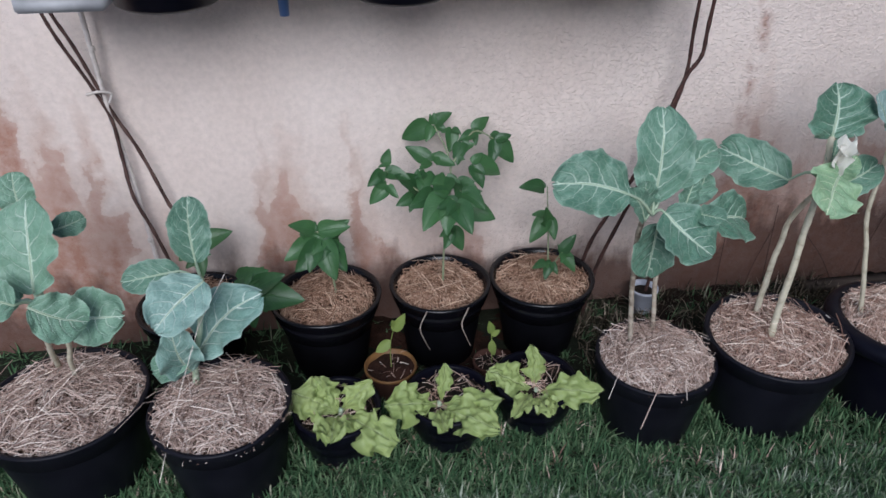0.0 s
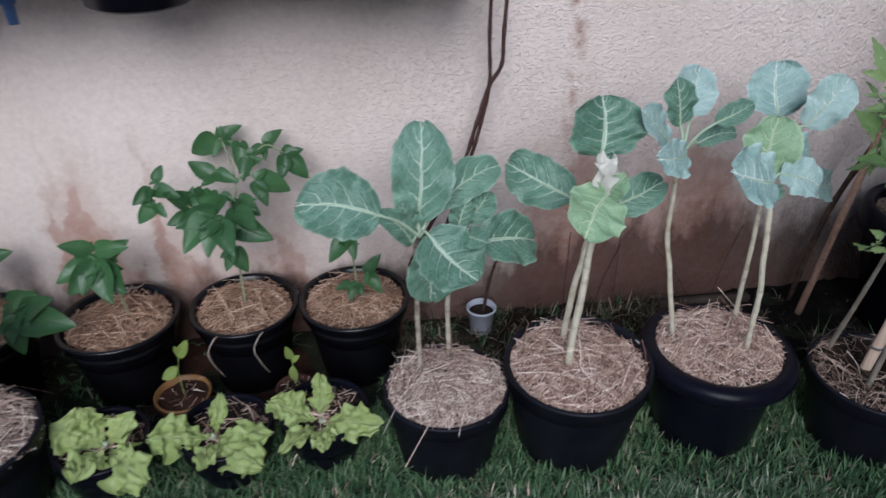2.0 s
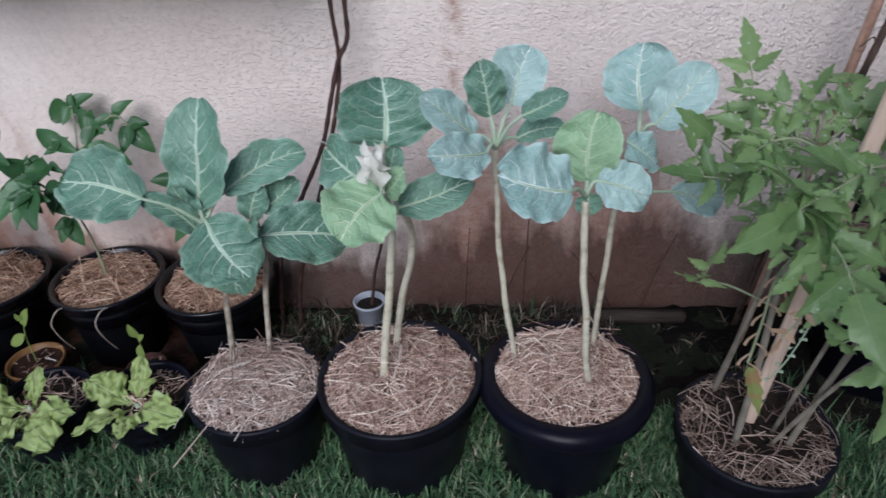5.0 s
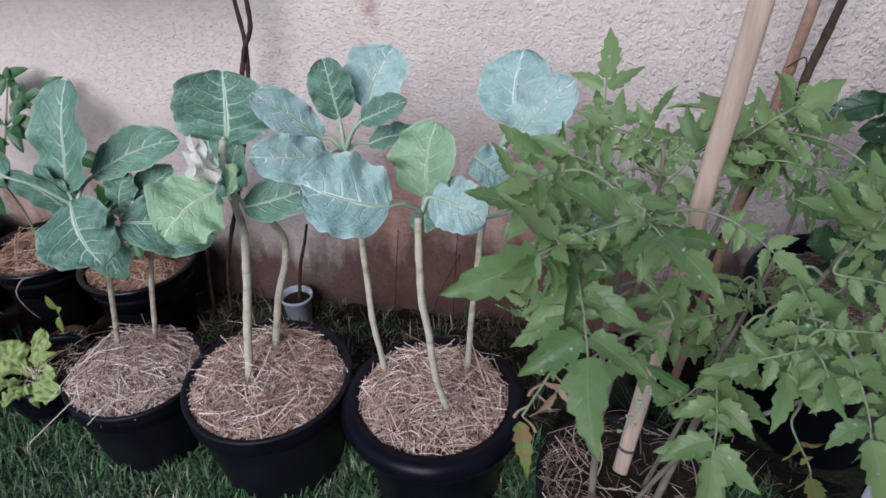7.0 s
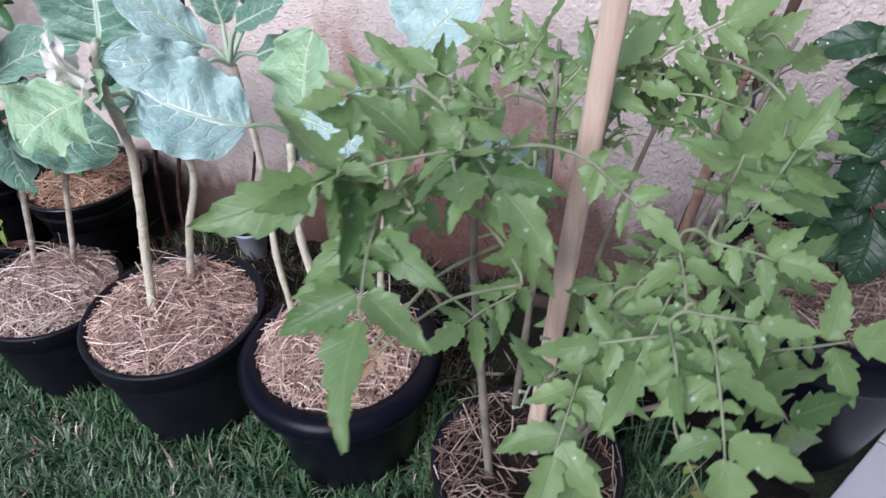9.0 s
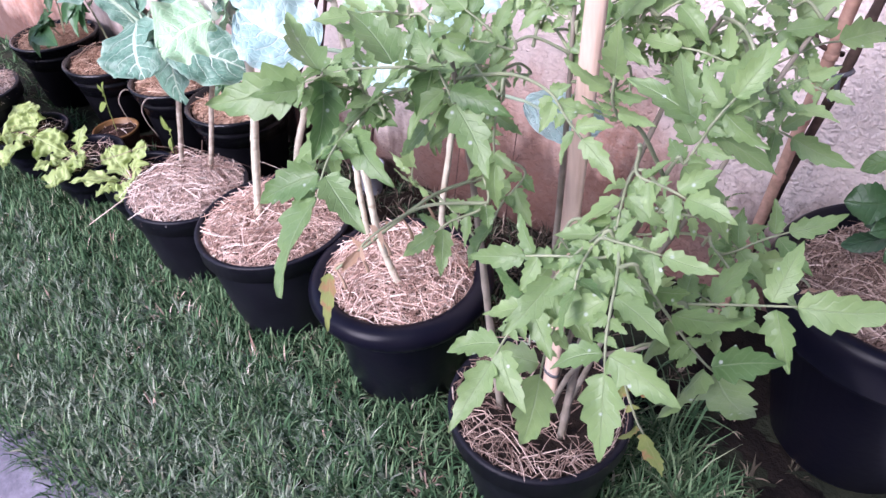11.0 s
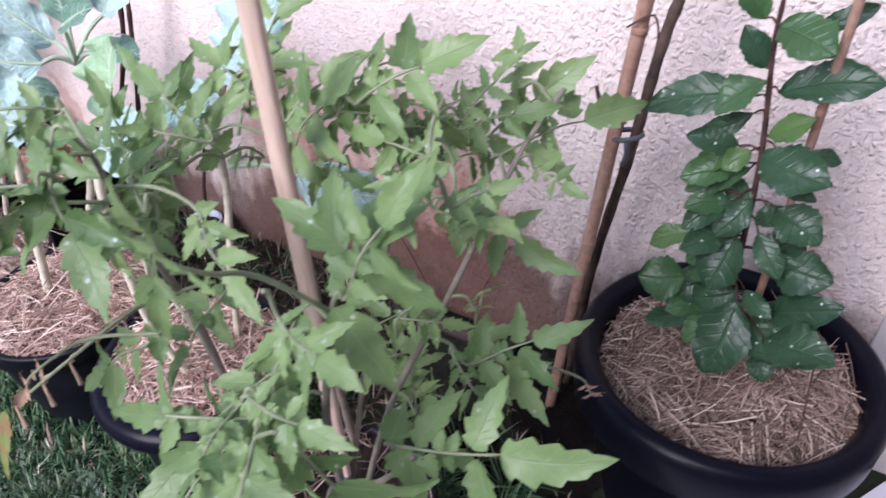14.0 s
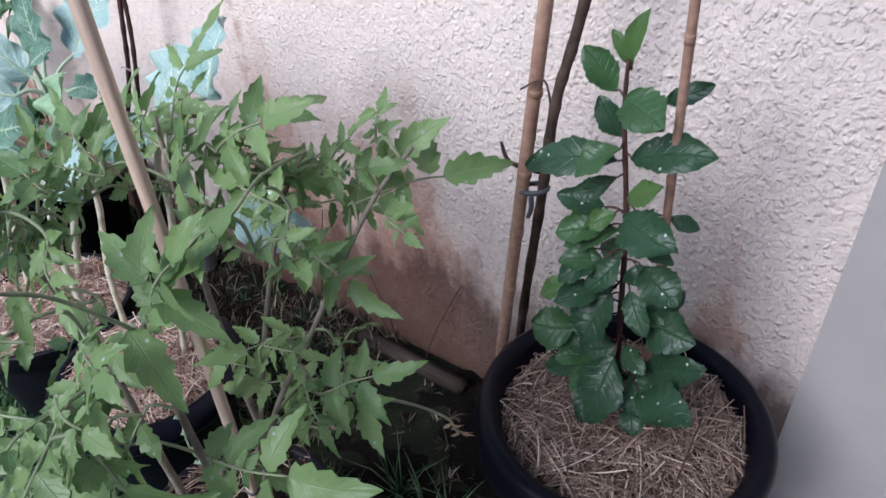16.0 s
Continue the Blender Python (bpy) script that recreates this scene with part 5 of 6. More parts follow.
sd = thing("seedling", (0.418, 1.70, 0.075), "small green seedling in a clay pot", "seedling", "seedlings in small pots")
stem_part([(0.418, 1.70, 0.07), (0.416, 1.705, 0.16), (0.412, 1.705, 0.215)], 0.0018, 0.0012, SEEDLING, sd, 0, 5)
simple_leaf(sd, (0.413, 1.705, 0.19), (0.402, 1.70, 0.245), 0.026, SEEDLING, oval, 484)
simple_leaf(sd, (0.415, 1.703, 0.165), (0.422, 1.69, 0.110), 0.026, SEEDLING, oval, 485)
simple_leaf(sd, (0.414, 1.705, 0.18), (0.44, 1.70, 0.205), 0.02, SEEDLING, oval, 486)


# ---- tomato ----
tom = thing("tomato_plant", (2.045, 1.335, 0.24), "sprawling green tomato plant tied to a bamboo stake", "tomato plant")
MAIN = (((1.985, 1.290, 0.22), (1.975, 1.265, 0.50), (1.965, 1.25, 0.73), (1.975, 1.21, 0.90), (1.965, 1.20, 1.00)),
        ((2.110, 1.300, 0.22), (2.135, 1.275, 0.45), (2.165, 1.245, 0.66), (2.225, 1.21, 0.84), (2.245, 1.20, 0.91)),
        ((1.990, 1.47, 0.22), (2.01, 1.43, 0.50), (2.03, 1.40, 0.80), (2.03, 1.40, 1.02)),
        ((2.09, 1.34, 0.22), (2.17, 1.36, 0.55), (2.24, 1.42, 0.75), (2.29, 1.50, 0.92), (2.32, 1.56, 0.99)),
        ((2.07, 1.30, 0.22), (2.15, 1.24, 0.50), (2.27, 1.20, 0.66), (2.33, 1.19, 0.76)),
        ((2.05, 1.37, 0.22), (2.10, 1.42, 0.60), (2.16, 1.46, 0.88), (2.20, 1.49, 0.98)))
for i, s in enumerate(MAIN):
    stem_part(s, 0.0080 if i < 3 else 0.0052, 0.0026, TOMATO_BARK, tom, 0.1, 8, 7)
NODES = [p for s in MAIN for p in smooth_line(s, 6)[4:]]


def grow(base, tip, seed, mat=None, size=1.0, pairs=3, label=""):
    b = Vector(base)
    out = (Vector(tip) - b).normalized()
    near = min(NODES, key=lambda p: (p - b).length + 0.3 * max(0, p.z - b.z) + 0.6 * max(0, (p - b).dot(out)))
    tomato_leaf(tom, near, b, tip, seed, mat, size, pairs, label=label)
    if (near - b).length > 0.04:
        NODES.extend((near.lerp(b, 0.6), b.copy()))


for i, (b, tp) in enumerate((
        ((1.909, 1.110, 0.950), (1.950, 0.885, 0.835)), ((1.987, 1.150, 1.004), (1.746, 1.000, 0.959)), ((1.950, 1.180, 1.030), (2.092, 1.085, 0.921)), ((1.935, 1.470, 0.940), (1.933, 1.615, 1.101)),
        ((2.158, 1.200, 0.730), (2.134, 1.100, 0.453)), ((2.210, 1.160, 0.860), (2.160, 1.000, 0.790)), ((2.250, 1.080, 0.870), (2.300, 0.960, 0.720)), ((2.226, 1.100, 1.024), (2.234, 1.050, 1.137)),
        ((2.038, 1.400, 0.958), (2.120, 1.450, 1.038)), ((2.215, 1.500, 0.942), (2.325, 1.550, 0.975)), ((1.956, 1.350, 0.949), (1.818, 1.380, 0.993)), ((2.100, 1.200, 0.977), (2.211, 1.150, 0.917)),
        ((2.019, 1.400, 0.976), (1.883, 1.420, 1.026)), ((2.130, 1.160, 0.720), (2.106, 0.963, 0.621)))):
    grow(b, tp, 500 + i)
for i, (b, tp) in enumerate((
        ((2.272, 1.100, 0.848), (2.411, 1.200, 0.606)), ((2.292, 1.200, 0.743), (2.512, 1.250, 0.804)), ((2.049, 1.150, 0.834), (1.943, 1.100, 0.736)),
        ((2.232, 1.150, 0.938), (2.344, 1.120, 0.936)), ((2.290, 1.300, 1.016), (2.278, 1.200, 0.975)), ((2.262, 1.500, 0.915), (2.383, 1.701, 0.921)), ((2.240, 1.430, 0.885), (2.410, 1.413, 0.857)),
        ((2.295, 1.365, 0.705), (2.422, 1.441, 0.774)), ((2.145, 1.400, 1.003), (2.280, 1.450, 1.085)), ((2.213, 1.550, 0.887), (2.335, 1.620, 1.010)), ((2.143, 1.450, 0.916), (2.221, 1.500, 0.964)),
        ((2.220, 1.500, 0.955), (2.276, 1.550, 1.030)), ((2.261, 1.400, 0.959), (2.115, 1.400, 0.972)))):
    grow(b, tp, 540 + i)
for i, (b, tp) in enumerate((
        ((1.894, 1.330, 0.879), (1.725, 1.300, 0.931)), ((1.916, 1.400, 0.877), (1.766, 1.400, 1.005)), ((1.912, 1.420, 0.983), (1.966, 1.420, 1.030)), ((1.981, 1.400, 0.957), (2.038, 1.420, 1.075)),
        ((1.954, 1.250, 0.923), (1.871, 1.200, 0.819)), ((2.094, 1.400, 0.875), (2.122, 1.400, 0.987)), ((2.046, 1.250, 0.820), (2.015, 1.150, 0.711)), ((2.034, 1.200, 0.949), (2.064, 1.150, 0.830)),
        ((1.826, 1.350, 0.883), (1.761, 1.350, 0.996)), ((2.036, 1.400, 0.907), (2.160, 1.420, 1.060)), ((2.076, 1.200, 0.616), (2.143, 1.150, 0.778)), ((2.265, 1.200, 0.935), (2.322, 1.258, 1.062)), ((2.120, 1.400, 0.985), (2.108, 1.628, 0.982)), ((1.828, 1.300, 0.688), (1.849, 1.250, 0.815)))):
    grow(b, tp, 560 + i)
v, f, uv = blade((1.848, 1.050, 0.700), (1.866, 1.008, 0.628), 0.030, toothed, 22, 4, 0.15, 0.15, 0.05, 0.0, 580)
part("leaflet", v, f, TOMATO_OLD, tom, "yellowing leaflet", uvs=uv)
grow((2.247, 1.150, 0.655), (2.330, 1.150, 0.470), 581, TOMATO_OLD, 0.7, 2, "yellowing leaf")
grow((1.94, 1.09, 0.80), (1.86, 1.06, 0.70), 582, TOMATO_DRY, 0.6, 3, "withered brown leaf")
grow((2.40, 1.50, 0.60), (2.42, 1.55, 0.52), 583, TOMATO_DRY, 0.7, 1, "withered brown leaf")
g = random.Random(77)
for i in range(20):
    while True:
        q = Vector((g.uniform(-1, 1), g.uniform(-1, 1), g.uniform(-1, 1)))
        b = Vector((2.13 + 0.25 * q.x, 1.34 + 0.20 * q.y, 0.85 + 0.20 * q.z))
        b = b.lerp(min(NODES, key=lambda p: (p - b).length), 0.4)
        if 0.25 < q.length < 1 and (b.z > 0.74 or b.x > 2.16):
            break
    a = math.atan2(q.y, q.x) + g.uniform(-0.8, 0.8)
    ln = g.uniform(0.09, 0.15)
    grow(b, b + Vector((math.cos(a) * ln, math.sin(a) * ln, g.uniform(-0.75, 0.25) * ln)), 600 + i, size=g.uniform(0.8, 1.0))
for i in range(13):
    if i < 5:
        b = Vector((g.uniform(1.98, 2.32), g.uniform(1.06, 1.26), g.uniform(0.74, 0.98)))
    else:
        b = Vector((g.uniform(2.12, 2.30), g.uniform(1.34, 1.54), g.uniform(0.55, 0.80)))
    b = b.lerp(min(NODES, key=lambda p: (p - b).length), 0.3)
    a = g.uniform(0, 6.283)
    ln = g.uniform(0.10, 0.17)
    grow(b, b + Vector((math.cos(a) * ln, math.sin(a) * ln, g.uniform(-0.5, 0.35) * ln)), 680 + i, size=g.uniform(0.8, 1.0))
for i in range(18):
    b = Vector((g.uniform(1.92, 2.34), g.uniform(1.30, 1.56), g.uniform(0.88, 1.03)))
    b = b.lerp(min(NODES, key=lambda p: (p - b).length), 0.3)
    a = g.uniform(0, 6.283)
    ln = g.uniform(0.06, 0.10)
    grow(b, b + Vector((math.cos(a) * ln, math.sin(a) * ln, g.uniform(-0.2, 0.8) * ln)), 800 + i)
for i in range(14):
    b = Vector((g.uniform(1.84, 2.02), g.uniform(1.08, 1.34), g.uniform(0.88, 1.02)))
    b = b.lerp(min(NODES, key=lambda p: (p - b).length), 0.3)
    a = g.uniform(2.4, 5.6)
    ln = g.uniform(0.09, 0.14)
    grow(b, b + Vector((math.cos(a) * ln, math.sin(a) * ln, g.uniform(-0.5, 0.3) * ln)), 900 + i)
# the broad young leaflets at the head of the leaning stem
for i, (b, tp) in enumerate((((2.277, 1.215, 0.979), (2.292, 1.3, 1.025)), ((2.266, 1.21, 0.982), (2.196, 1.217, 1.001)), ((2.258, 1.209, 0.986), (2.227, 1.254, 1.019)), ((2.277, 1.209, 0.974), (2.338, 1.227, 0.938)), ((2.27, 1.176, 0.946), (2.321, 1.176, 0.882)))):
    tp = Vector(b).lerp(Vector(tp), 1.2)
    d = (tp - Vector(b)).length
    v, f, uv = blade(b, tp, d * 0.44, toothed, 26, 6, 0.18, 0.14, 0.05, 0.0, 760 + i, (0.25, -0.5, 0.8))
    part("leaflet", v, f, TOMATO, tom, uvs=uv)
# a long bare truss reaching over the next pot
stem_part([(2.00, 1.26, 0.80), (1.93, 1.20, 0.775), (1.885, 1.12, 0.735), (1.85, 1.06, 0.70)], 0.003, 0.002, TOMATO_STEM, tom, 0, 6, 5, "flower_truss", 3, "bare flower truss")
for i in range(10):
    p = Vector((1.93, 1.20, 0.775)).lerp(Vector((1.85, 1.06, 0.70)), i / 9)
    o = Vector((0.016 * (1 if i % 2 else -1), -0.006, -0.010))
    stem_part([p, p + o, p + o * 1.3 + Vector((0, 0, -0.008))], 0.0012, 0.0032, TOMATO_DRY, tom, 0, 5, 3, "dried_flower", 3, "dried flower")
# dried flower truss low on the plant
stem_part([(2.03, 1.31, 0.42), (2.045, 1.29, 0.50), (2.07, 1.285, 0.62)], 0.002, 0.0015, RIB, tom, 0, 5, 5, "flower_truss", 3, "dried flower truss")
for i in range(9):
    p = Vector((2.03, 1.31, 0.42)).lerp(Vector((2.07, 1.285, 0.62)), i / 8)
    o = Vector((0.012 * (1 if i % 2 else -1), -0.008, 0.006))
    stem_part([p, p + o * 0.6, p + o], 0.0012, 0.0040, RIB, tom, 0, 7, 3, "dried_flower", 3, "pale withered flower")



# ---- stakes, vines ----
def cane(points, r, mat, label, name="bamboo_stake", joint=0.16, category="stake", flat=1.0, facing=(0.3, -1, 0.2)):
    t = thing(name, points[0], label, category)
    line = smooth_line(points, 14)
    v, f = tube(line, r, r * 0.93, 14, 0.0, 3, flat, facing)
    part("culm", v, f, mat, t)
    total = (line[-1] - line[0]).length
    k = joint * 0.6
    while k < total:
        c = line[0].lerp(line[-1], k / total)
        d = (line[-1] - line[0]).normalized()
        v, f = tube([c - d * 0.006, c - d * 0.002, c + d * 0.002, c + d * 0.006], r * 1.02, r * 1.02, 14, 0.05, 2, flat)
        part("joint", v, f, mat, t)
        k += joint * rnd.uniform(0.8, 1.2)
    return t


st = cane([(2.041, 1.377, 0.18), (2.074, 1.345, 0.70), (2.099, 1.318, 1.10), (2.122, 1.296, 1.47)], 0.0165, BAMBOO, "pale split bamboo stake standing in the tomato pot", joint=9, flat=0.58, facing=(-0.25, -1, 0.1))
v, f = tube([Vector((2.049, 1.369, 0.300)), Vector((2.0495, 1.3685, 0.307))], 0.0176, 0.0176, 16, 0.0, 3, 0.64, (-0.25, -1, 0.1))
part("rubber_band", v, f, TIE, st, "dark band")
st = cane([(2.224, 1.905, 0.0), (2.271, 1.891, 0.50), (2.325, 1.874, 1.07), (2.362, 1.864, 1.45)], 0.0122, BAMBOO_WORN, "weathered bamboo pole leaning on the wall")
vb = thing("dry_branch", (2.25, 1.97, 0), "dark dry branch tied to the bamboo pole", "branch")
stem_part([(2.235, 1.985, 0.0), (2.264, 1.965, 0.386), (2.322, 1.905, 0.728), (2.350, 1.880, 0.931), (2.377, 1.885, 1.068), (2.435, 1.89, 1.40)], 0.0095, 0.008, BRANCH, vb, 0.15, 9, 8)
stem_part([(2.315, 1.905, 0.79), (2.278, 1.868, 0.815), (2.262, 1.865, 0.850)], 0.005, 0.003, BRANCH, vb, 0.1, 6, 4, "twig")
stem_part([(2.345, 1.875, 0.93), (2.335, 1.865, 0.975), (2.300, 1.855, 0.955)], 0.002, 0.0015, BRANCH, vb, 0, 5, 4, "tendril")
tie = thing("cable_tie", (2.31, 1.888, 0.76), "grey rubber tie holding pole and branch together", "tie")
loop = [Vector((2.313 + 0.027 * math.cos(a * 0.5236), 1.892 + 0.021 * math.sin(a * 0.5236), 0.762 + 0.006 * math.cos(a * 0.5236))) for a in range(13)]
v, f = tube(loop, 0.0045, 0.0045, 7)
part("loop", v, f, TIE, tie)
stem_part([(2.322, 1.868, 0.762), (2.326, 1.864, 0.74), (2.320, 1.864, 0.72)], 0.005, 0.004, TIE, tie, 0, 6, 4, "tail")
cane([(2.579, 1.858, 0.38), (2.581, 1.812, 0.66), (2.582, 1.768, 0.94), (2.583, 1.718, 1.25)], 0.0062, BAMBOO_WORN, "thin bamboo stake in the largest pot", joint=0.22)

vine = thing("dry_vine", (0.80, 1.96, 0), "two dark crossing vine stems rising from the ground", "vine")
stem_part([(0.760, 1.96, 0.0), (0.772, 1.96, 0.14), (0.806, 1.96, 0.328), (0.883, 1.96, 0.488), (0.974, 1.96, 0.669), (1.014, 1.96, 0.801), (1.047, 1.958, 0.909), (1.080, 1.95, 0.975), (1.083, 1.95, 1.066), (1.095, 1.95, 1.30)], 0.0065, 0.0055, TWIG, vine, 0.2, 8, 6)
stem_part([(0.815, 1.97, 0.0), (0.830, 1.97, 0.14), (0.858, 1.97, 0.264), (0.930, 1.97, 0.468), (0.992, 1.97, 0.66), (1.03, 1.97, 0.80), (1.050, 1.965, 0.92), (1.045, 1.96, 1.066), (1.05, 1.96, 1.30)], 0.0065, 0.005, TWIG, vine, 0.2, 8, 6)
stem_part([(0.988, 1.962, 0.675), (0.975, 1.95, 0.69), (0.962, 1.95, 0.682)], 0.003, 0.002, STRING, vine, 0, 5, 4, "knot", 3, "white string knot")
vine = thing("dry_vine", (-0.60, 2.02, 0.0), "grey-brown thin vine stems with white string by the wall", "vine")
stem_part([(-0.56, 2.03, 0.0), (-0.585, 2.03, 0.30), (-0.615, 2.02, 0.474), (-0.648, 2.02, 0.60), (-0.652, 2.025, 0.738), (-0.655, 2.03, 0.843), (-0.682, 2.03, 0.935), (-0.735, 2.02, 1.08), (-0.75, 2.0, 1.16), (-0.76, 1.98, 1.25)], 0.0055, 0.0045, TWIG_PALE, vine, 0.2, 8, 6)
stem_part([(-0.50, 2.03, 0.0), (-0.52, 2.03, 0.45), (-0.553, 2.03, 0.56), (-0.600, 2.03, 0.74), (-0.648, 2.035, 0.86), (-0.672, 2.03, 0.95), (-0.70, 2.02, 1.06), (-0.728, 2.0, 1.16), (-0.735, 1.98, 1.25)], 0.0055, 0.0045, TWIG_PALE, vine, 0.2, 8, 6)
cane([(-0.625, 2.045, 0.0), (-0.640, 2.04, 0.60), (-0.658, 2.035, 0.86), (-0.662, 2.03, 1.20)], 0.0075, STRING, "thin pale stick leaning on the wall", "thin_stick", 0.3, "stick")
stem_part([(-0.70, 2.02, 0.925), (-0.665, 2.01, 0.935), (-0.635, 2.02, 0.925), (-0.645, 2.015, 0.90)], 0.0045, 0.004, STRING, vine, 0, 5, 4, "knot", 3, "white string knot")


# ---- shrub in the largest pot ----
sh = thing("shrub", (2.55, 1.79, 0.43), "young shrub with dark glossy leaves and a bright tip", "shrub")
stem_part([(2.553, 1.80, 0.41), (2.54, 1.785, 0.62), (2.530, 1.77, 0.832), (2.508, 1.765, 1.0), (2.506, 1.76, 1.075)], 0.0055, 0.0025, TWIG, sh, 0.12, 7, 7)
SPINE = smooth_line([(2.553, 1.80, 0.41), (2.54, 1.785, 0.62), (2.530, 1.77, 0.832), (2.508, 1.765, 1.0), (2.506, 1.76, 1.075)], 10)


TONE = {"N": SHRUB_NEW, "M": SHRUB_MID, "D": SHRUB}
for i, (b, tp, w, m) in enumerate((
        ((2.508, 1.768, 1.059), (2.523, 1.768, 1.138), 0.025, "N"), ((2.504, 1.768, 1.065), (2.477, 1.768, 1.105), 0.018, "N"), ((2.489, 1.768, 1.027), (2.446, 1.758, 1.082), 0.040, "M"),
        ((2.506, 1.768, 0.966), (2.469, 1.768, 1.016), 0.034, "D"), ((2.509, 1.758, 1.024), (2.578, 1.718, 1.014), 0.058, "M"), ((2.549, 1.788, 1.018), (2.606, 1.798, 1.051), 0.026, "D"),
        ((2.53, 1.758, 0.942), (2.639, 1.748, 0.981), 0.052, "D"), ((2.503, 1.778, 0.924), (2.366, 1.768, 0.879), 0.054, "D"), ((2.512, 1.758, 0.956), (2.464, 1.728, 0.911), 0.044, "M"),
        ((2.506, 1.778, 0.9), (2.443, 1.778, 0.857), 0.029, "D"), ((2.533, 1.758, 0.88), (2.58, 1.748, 0.922), 0.034, "N"), ((2.496, 1.768, 0.853), (2.449, 1.758, 0.809), 0.033, "N"),
        ((2.516, 1.758, 0.856), (2.488, 1.738, 0.83), 0.030, "N"), ((2.52, 1.768, 0.825), (2.443, 1.758, 0.772), 0.037, "M"), ((2.478, 1.758, 0.781), (2.469, 1.738, 0.747), 0.037, "N"),
        ((2.529, 1.758, 0.852), (2.619, 1.718, 0.852), 0.064, "D"), ((2.583, 1.788, 0.855), (2.625, 1.798, 0.845), 0.023, "D"), ((2.534, 1.758, 0.784), (2.499, 1.728, 0.728), 0.040, "D"),
        ((2.468, 1.768, 0.698), (2.408, 1.758, 0.661), 0.036, "N"), ((2.568, 1.768, 0.773), (2.632, 1.738, 0.753), 0.057, "D"), ((2.471, 1.768, 0.609), (2.402, 1.748, 0.601), 0.068, "M"),
        ((2.529, 1.748, 0.723), (2.512, 1.708, 0.647), 0.062, "D"), ((2.581, 1.768, 0.686), (2.665, 1.748, 0.691), 0.064, "D"), ((2.596, 1.768, 0.587), (2.688, 1.738, 0.659), 0.054, "D"),
        ((2.501, 1.778, 0.55), (2.423, 1.768, 0.495), 0.039, "D"), ((2.555, 1.738, 0.618), (2.542, 1.678, 0.511), 0.078, "D"), ((2.532, 1.758, 0.577), (2.495, 1.718, 0.521), 0.047, "M"),
        ((2.606, 1.728, 0.573), (2.698, 1.678, 0.609), 0.066, "D"), ((2.601, 1.708, 0.558), (2.622, 1.678, 0.531), 0.037, "D"))):
    near = min(SPINE, key=lambda p: (p - Vector(b)).length + 0.5 * max(0.0, p.z - b[2]))
    simple_leaf(sh, b, tp, w * 1.08, TONE[m], jagged, 700 + i, 0.30, 0.16, near, TWIG, 0.09, 32, None, 0.05)
    if b[2] < 0.80 and m != "N":
        # a smaller leaf half hidden behind it
        q = Vector(tp) - Vector(b)
        o = q.cross(Vector((0, -0.6, 0.8))).normalized() * (0.5 * q.length * (1 if i % 2 else -1))
        simple_leaf(sh, near.lerp(Vector(b), 0.6), Vector(b) + q * 0.35 + o + Vector((0, 0.03, 0)), w * 0.85, SHRUB, jagged, 770 + i, 0.30, 0.16, near, TWIG, 0.09, 28, None, 0.05)
# smaller leaves crowding the lower stem
g = random.Random(41)
for i in range(16):
    b = SPINE[min(range(len(SPINE)), key=lambda k: abs(SPINE[k].z - (0.56 + 0.021 * i)))]
    ln = g.uniform(0.050, 0.085)
    side = -1 if i % 3 else 1
    tp = b + Vector((side * g.uniform(0.45, 0.95), g.uniform(-0.75, -0.1), g.uniform(-0.75, 0.15))).normalized() * (ln + 0.03)
    simple_leaf(sh, b.lerp(tp, 0.3), tp, ln * g.uniform(0.50, 0.66), (SHRUB, SHRUB_MID, SHRUB)[i % 3], jagged, 830 + i, 0.34, 0.18, b, TWIG, 0.09, 28, None, 0.06)


# ---- planter shelf above ----
shelf = thing("wall_shelf", (0.16, 1.9, 1.22), "grey wall shelf with hanging pots above the garden", "shelf")
# unseen board, added so the shelf casts an even shadow on the wall
v, f = box(-0.70, 1.722, 1.264, 1.00, 2.05, 1.278, 0.003)
part("board", v, f, BOARD, shelf)
v, f = box(-0.137, 1.722, 1.242, -0.107, 2.029, 1.262, 0.003)
part("cross_bar", v, f, BOARD, shelf)
v, f = box(-0.70, 1.70, 1.262, 1.00, 1.72, 1.30, 0.004)
part("front_rail", v, f, STEEL, shelf, "bare grey steel rail")
v, f = box(-0.70, 1.722, 1.215, -0.51, 2.05, 1.248, 0.004)
part("bracket", v, f, STEEL, shelf, "bare grey steel bracket")
v, f = box(0.90, 1.722, 1.218, 0.99, 2.05, 1.248, 0.004)
part("bracket", v, f, STEEL, shelf, "bare grey steel bracket")
for i, (x, z) in enumerate(((-0.395, 1.195), (0.175, 1.192), (0.70, 1.215))):
    v, f = lathe([(0.0, 0.0), (0.105, 0.0), (0.125, 0.012), (0.145, 0.14), (0.15, 0.145), (0.13, 0.15), (0, 0.12)], (x, 1.86, z), 40)
    lone("hanging_pot", v, f, BLACK, "black plastic pot set into the wall shelf", "plant pot", "pots in the shelf")
dr = thing("drain_nozzle", (-0.122, 1.86, 1.19), "blue plastic drain nozzle under the shelf", "nozzle")
v, f = lathe([(0.0, 0.0), (0.012, 0.0), (0.014, 0.045), (0.019, 0.047), (0.02, 0.06), (0.018, 0.085), (0.0, 0.085)], (-0.122, 1.86, 1.158), 20)
part("tube", v, f, BLUE, dr)

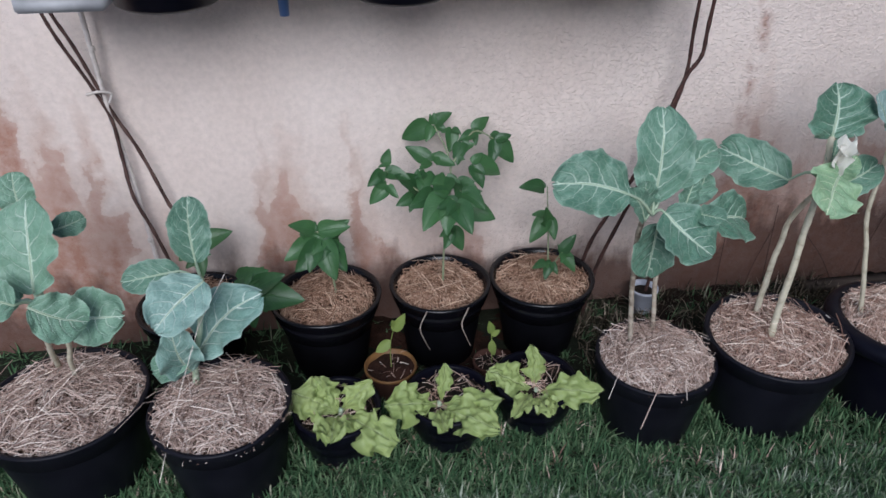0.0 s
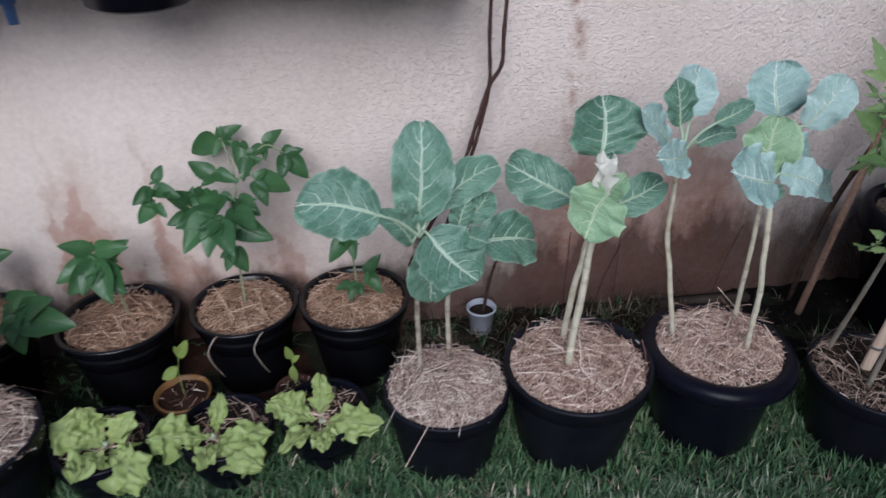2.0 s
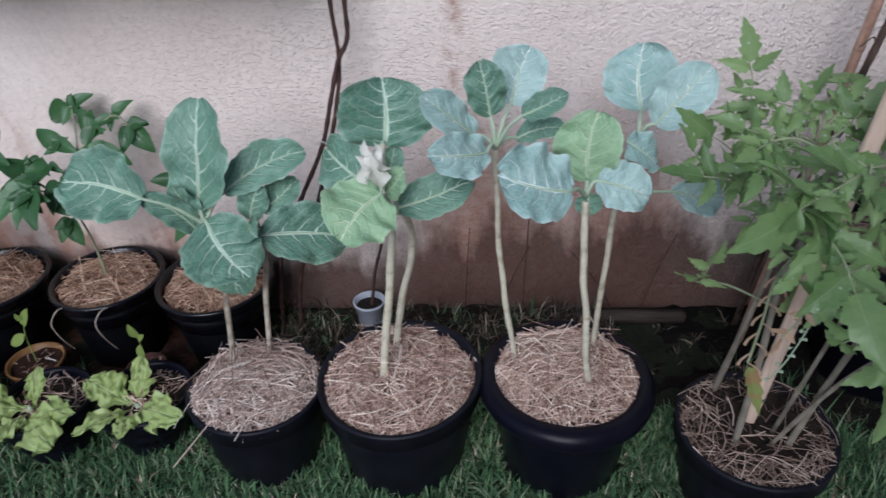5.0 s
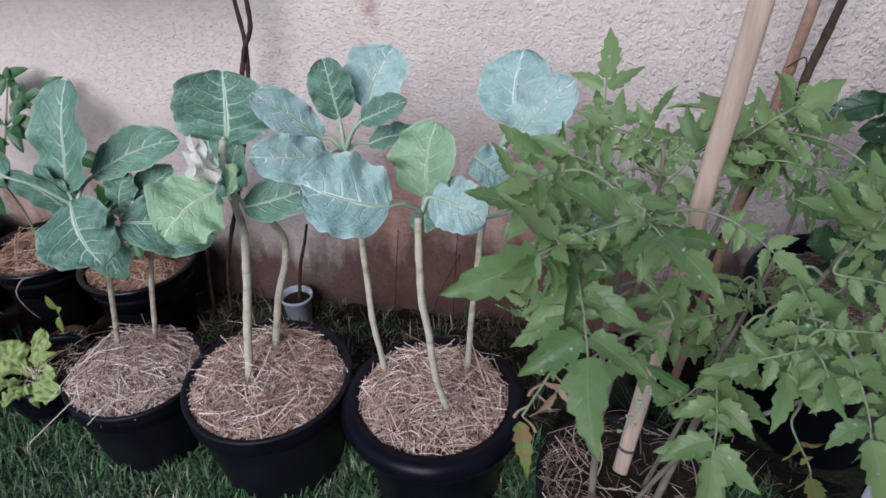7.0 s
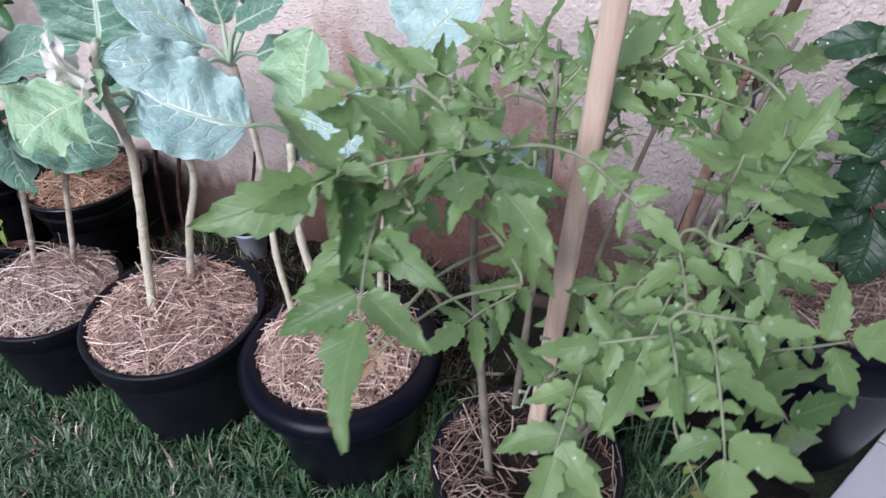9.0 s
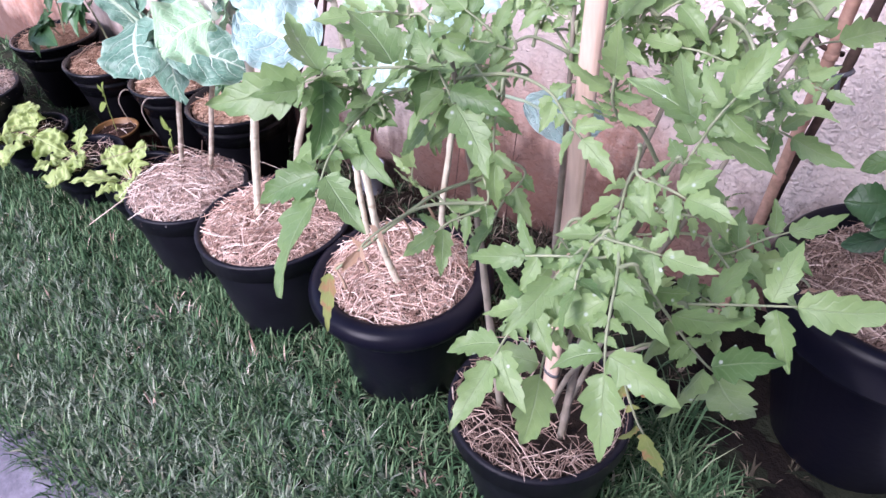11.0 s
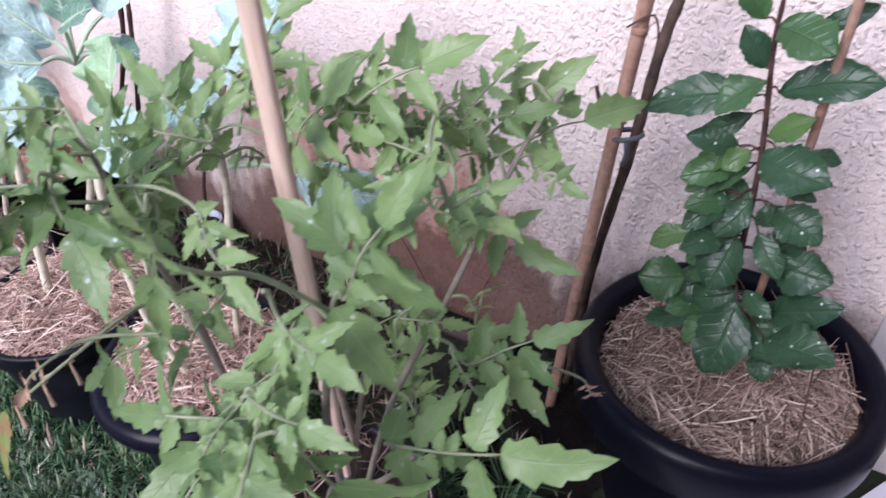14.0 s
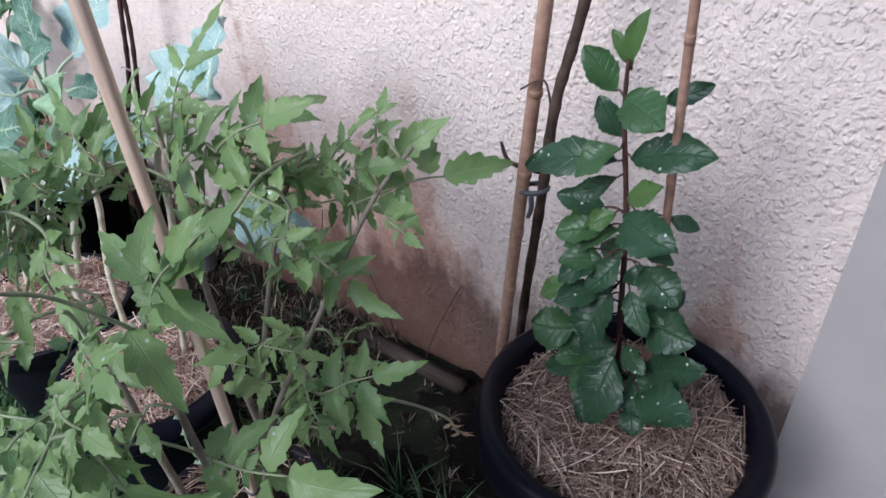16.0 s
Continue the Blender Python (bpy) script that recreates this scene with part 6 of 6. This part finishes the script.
# bare earth: damp and blackened for shade beside the largest pot, red-brown between the ringed pots
def earth(x0, y0, x1, y1, mat, label, seed):
    ev, ef = [], []
    nx = 34
    for i in range(nx + 1):
        for j in range(nx + 1):
            x, y = x0 + (x1 - x0) * i / nx, y0 + (y1 - y0) * j / nx
            e = max(0.0, min(1.0, 3 * min(i / nx, 1 - i / nx, j / nx)))
            ev.append((x, y, -0.012 + 0.030 * e * (0.55 + noise.noise(Vector((x * 9, y * 9, seed)))) + 0.014 * noise.noise(Vector((x * 40, y * 40, seed + 4.6)))))
    for i in range(nx):
        for j in range(nx):
            a = i * (nx + 1) + j
            ef.append((a, a + nx + 1, a + nx + 2, a + 1))
    return lone("earth_patch", ev, ef, mat, label, "earth", kind="stuff")


earth(1.80, 1.42, 2.78, 2.075, EARTH, "bare damp earth between two pots, blackened for shade", 3.1)
earth(0.82, 1.64, 1.82, 2.075, DARK_EARTH, "dark brown earth under dry grass by the wall", 7.7)
earth(-0.35, 1.56, 0.80, 2.075, RED_EARTH, "red-brown bare earth under the ringed pots", 5.3)

grass("dry_litter", 350, (1.85, 1.50, 2.50, 2.06), 0.04, GRASS_DRY, "brown dry litter on the bare earth", 9, lean=3.0)

# cords and a fallen plank
cord = thing("string", (1.42, 1.45, 0.28), "white string tied between two pots", "string")
stem_part([(1.395, 1.50, 0.305), (1.43, 1.44, 0.29), (1.455, 1.35, 0.285), (1.50, 1.30, 0.27)], 0.002, 0.002, STRING, cord, 0, 5, 5, "cord")
for x in (0.205, 0.335):
    sling = thing("dry_leaf", (x, 1.71, 0.28), "pale dry leaf strip hanging from a pot rim", "dry leaf", "dry strips on the ringed pot")
    stem_part([(x + 0.01, 1.74, 0.275), (x, 1.708, 0.287), (x - 0.020, 1.690, 0.25), (x - 0.006, 1.688, 0.20), (x + 0.012, 1.70, 0.15)], 0.0028, 0.0010, DRY_STRIP, sling, 0, 5, 5, "strip")
v, f = box(1.72, 1.985, 0.0, 2.08, 2.03, 0.04, 0.008)
lone("plank", v, f, PLANK, "dark rotten plank lying along the wall", "plank")
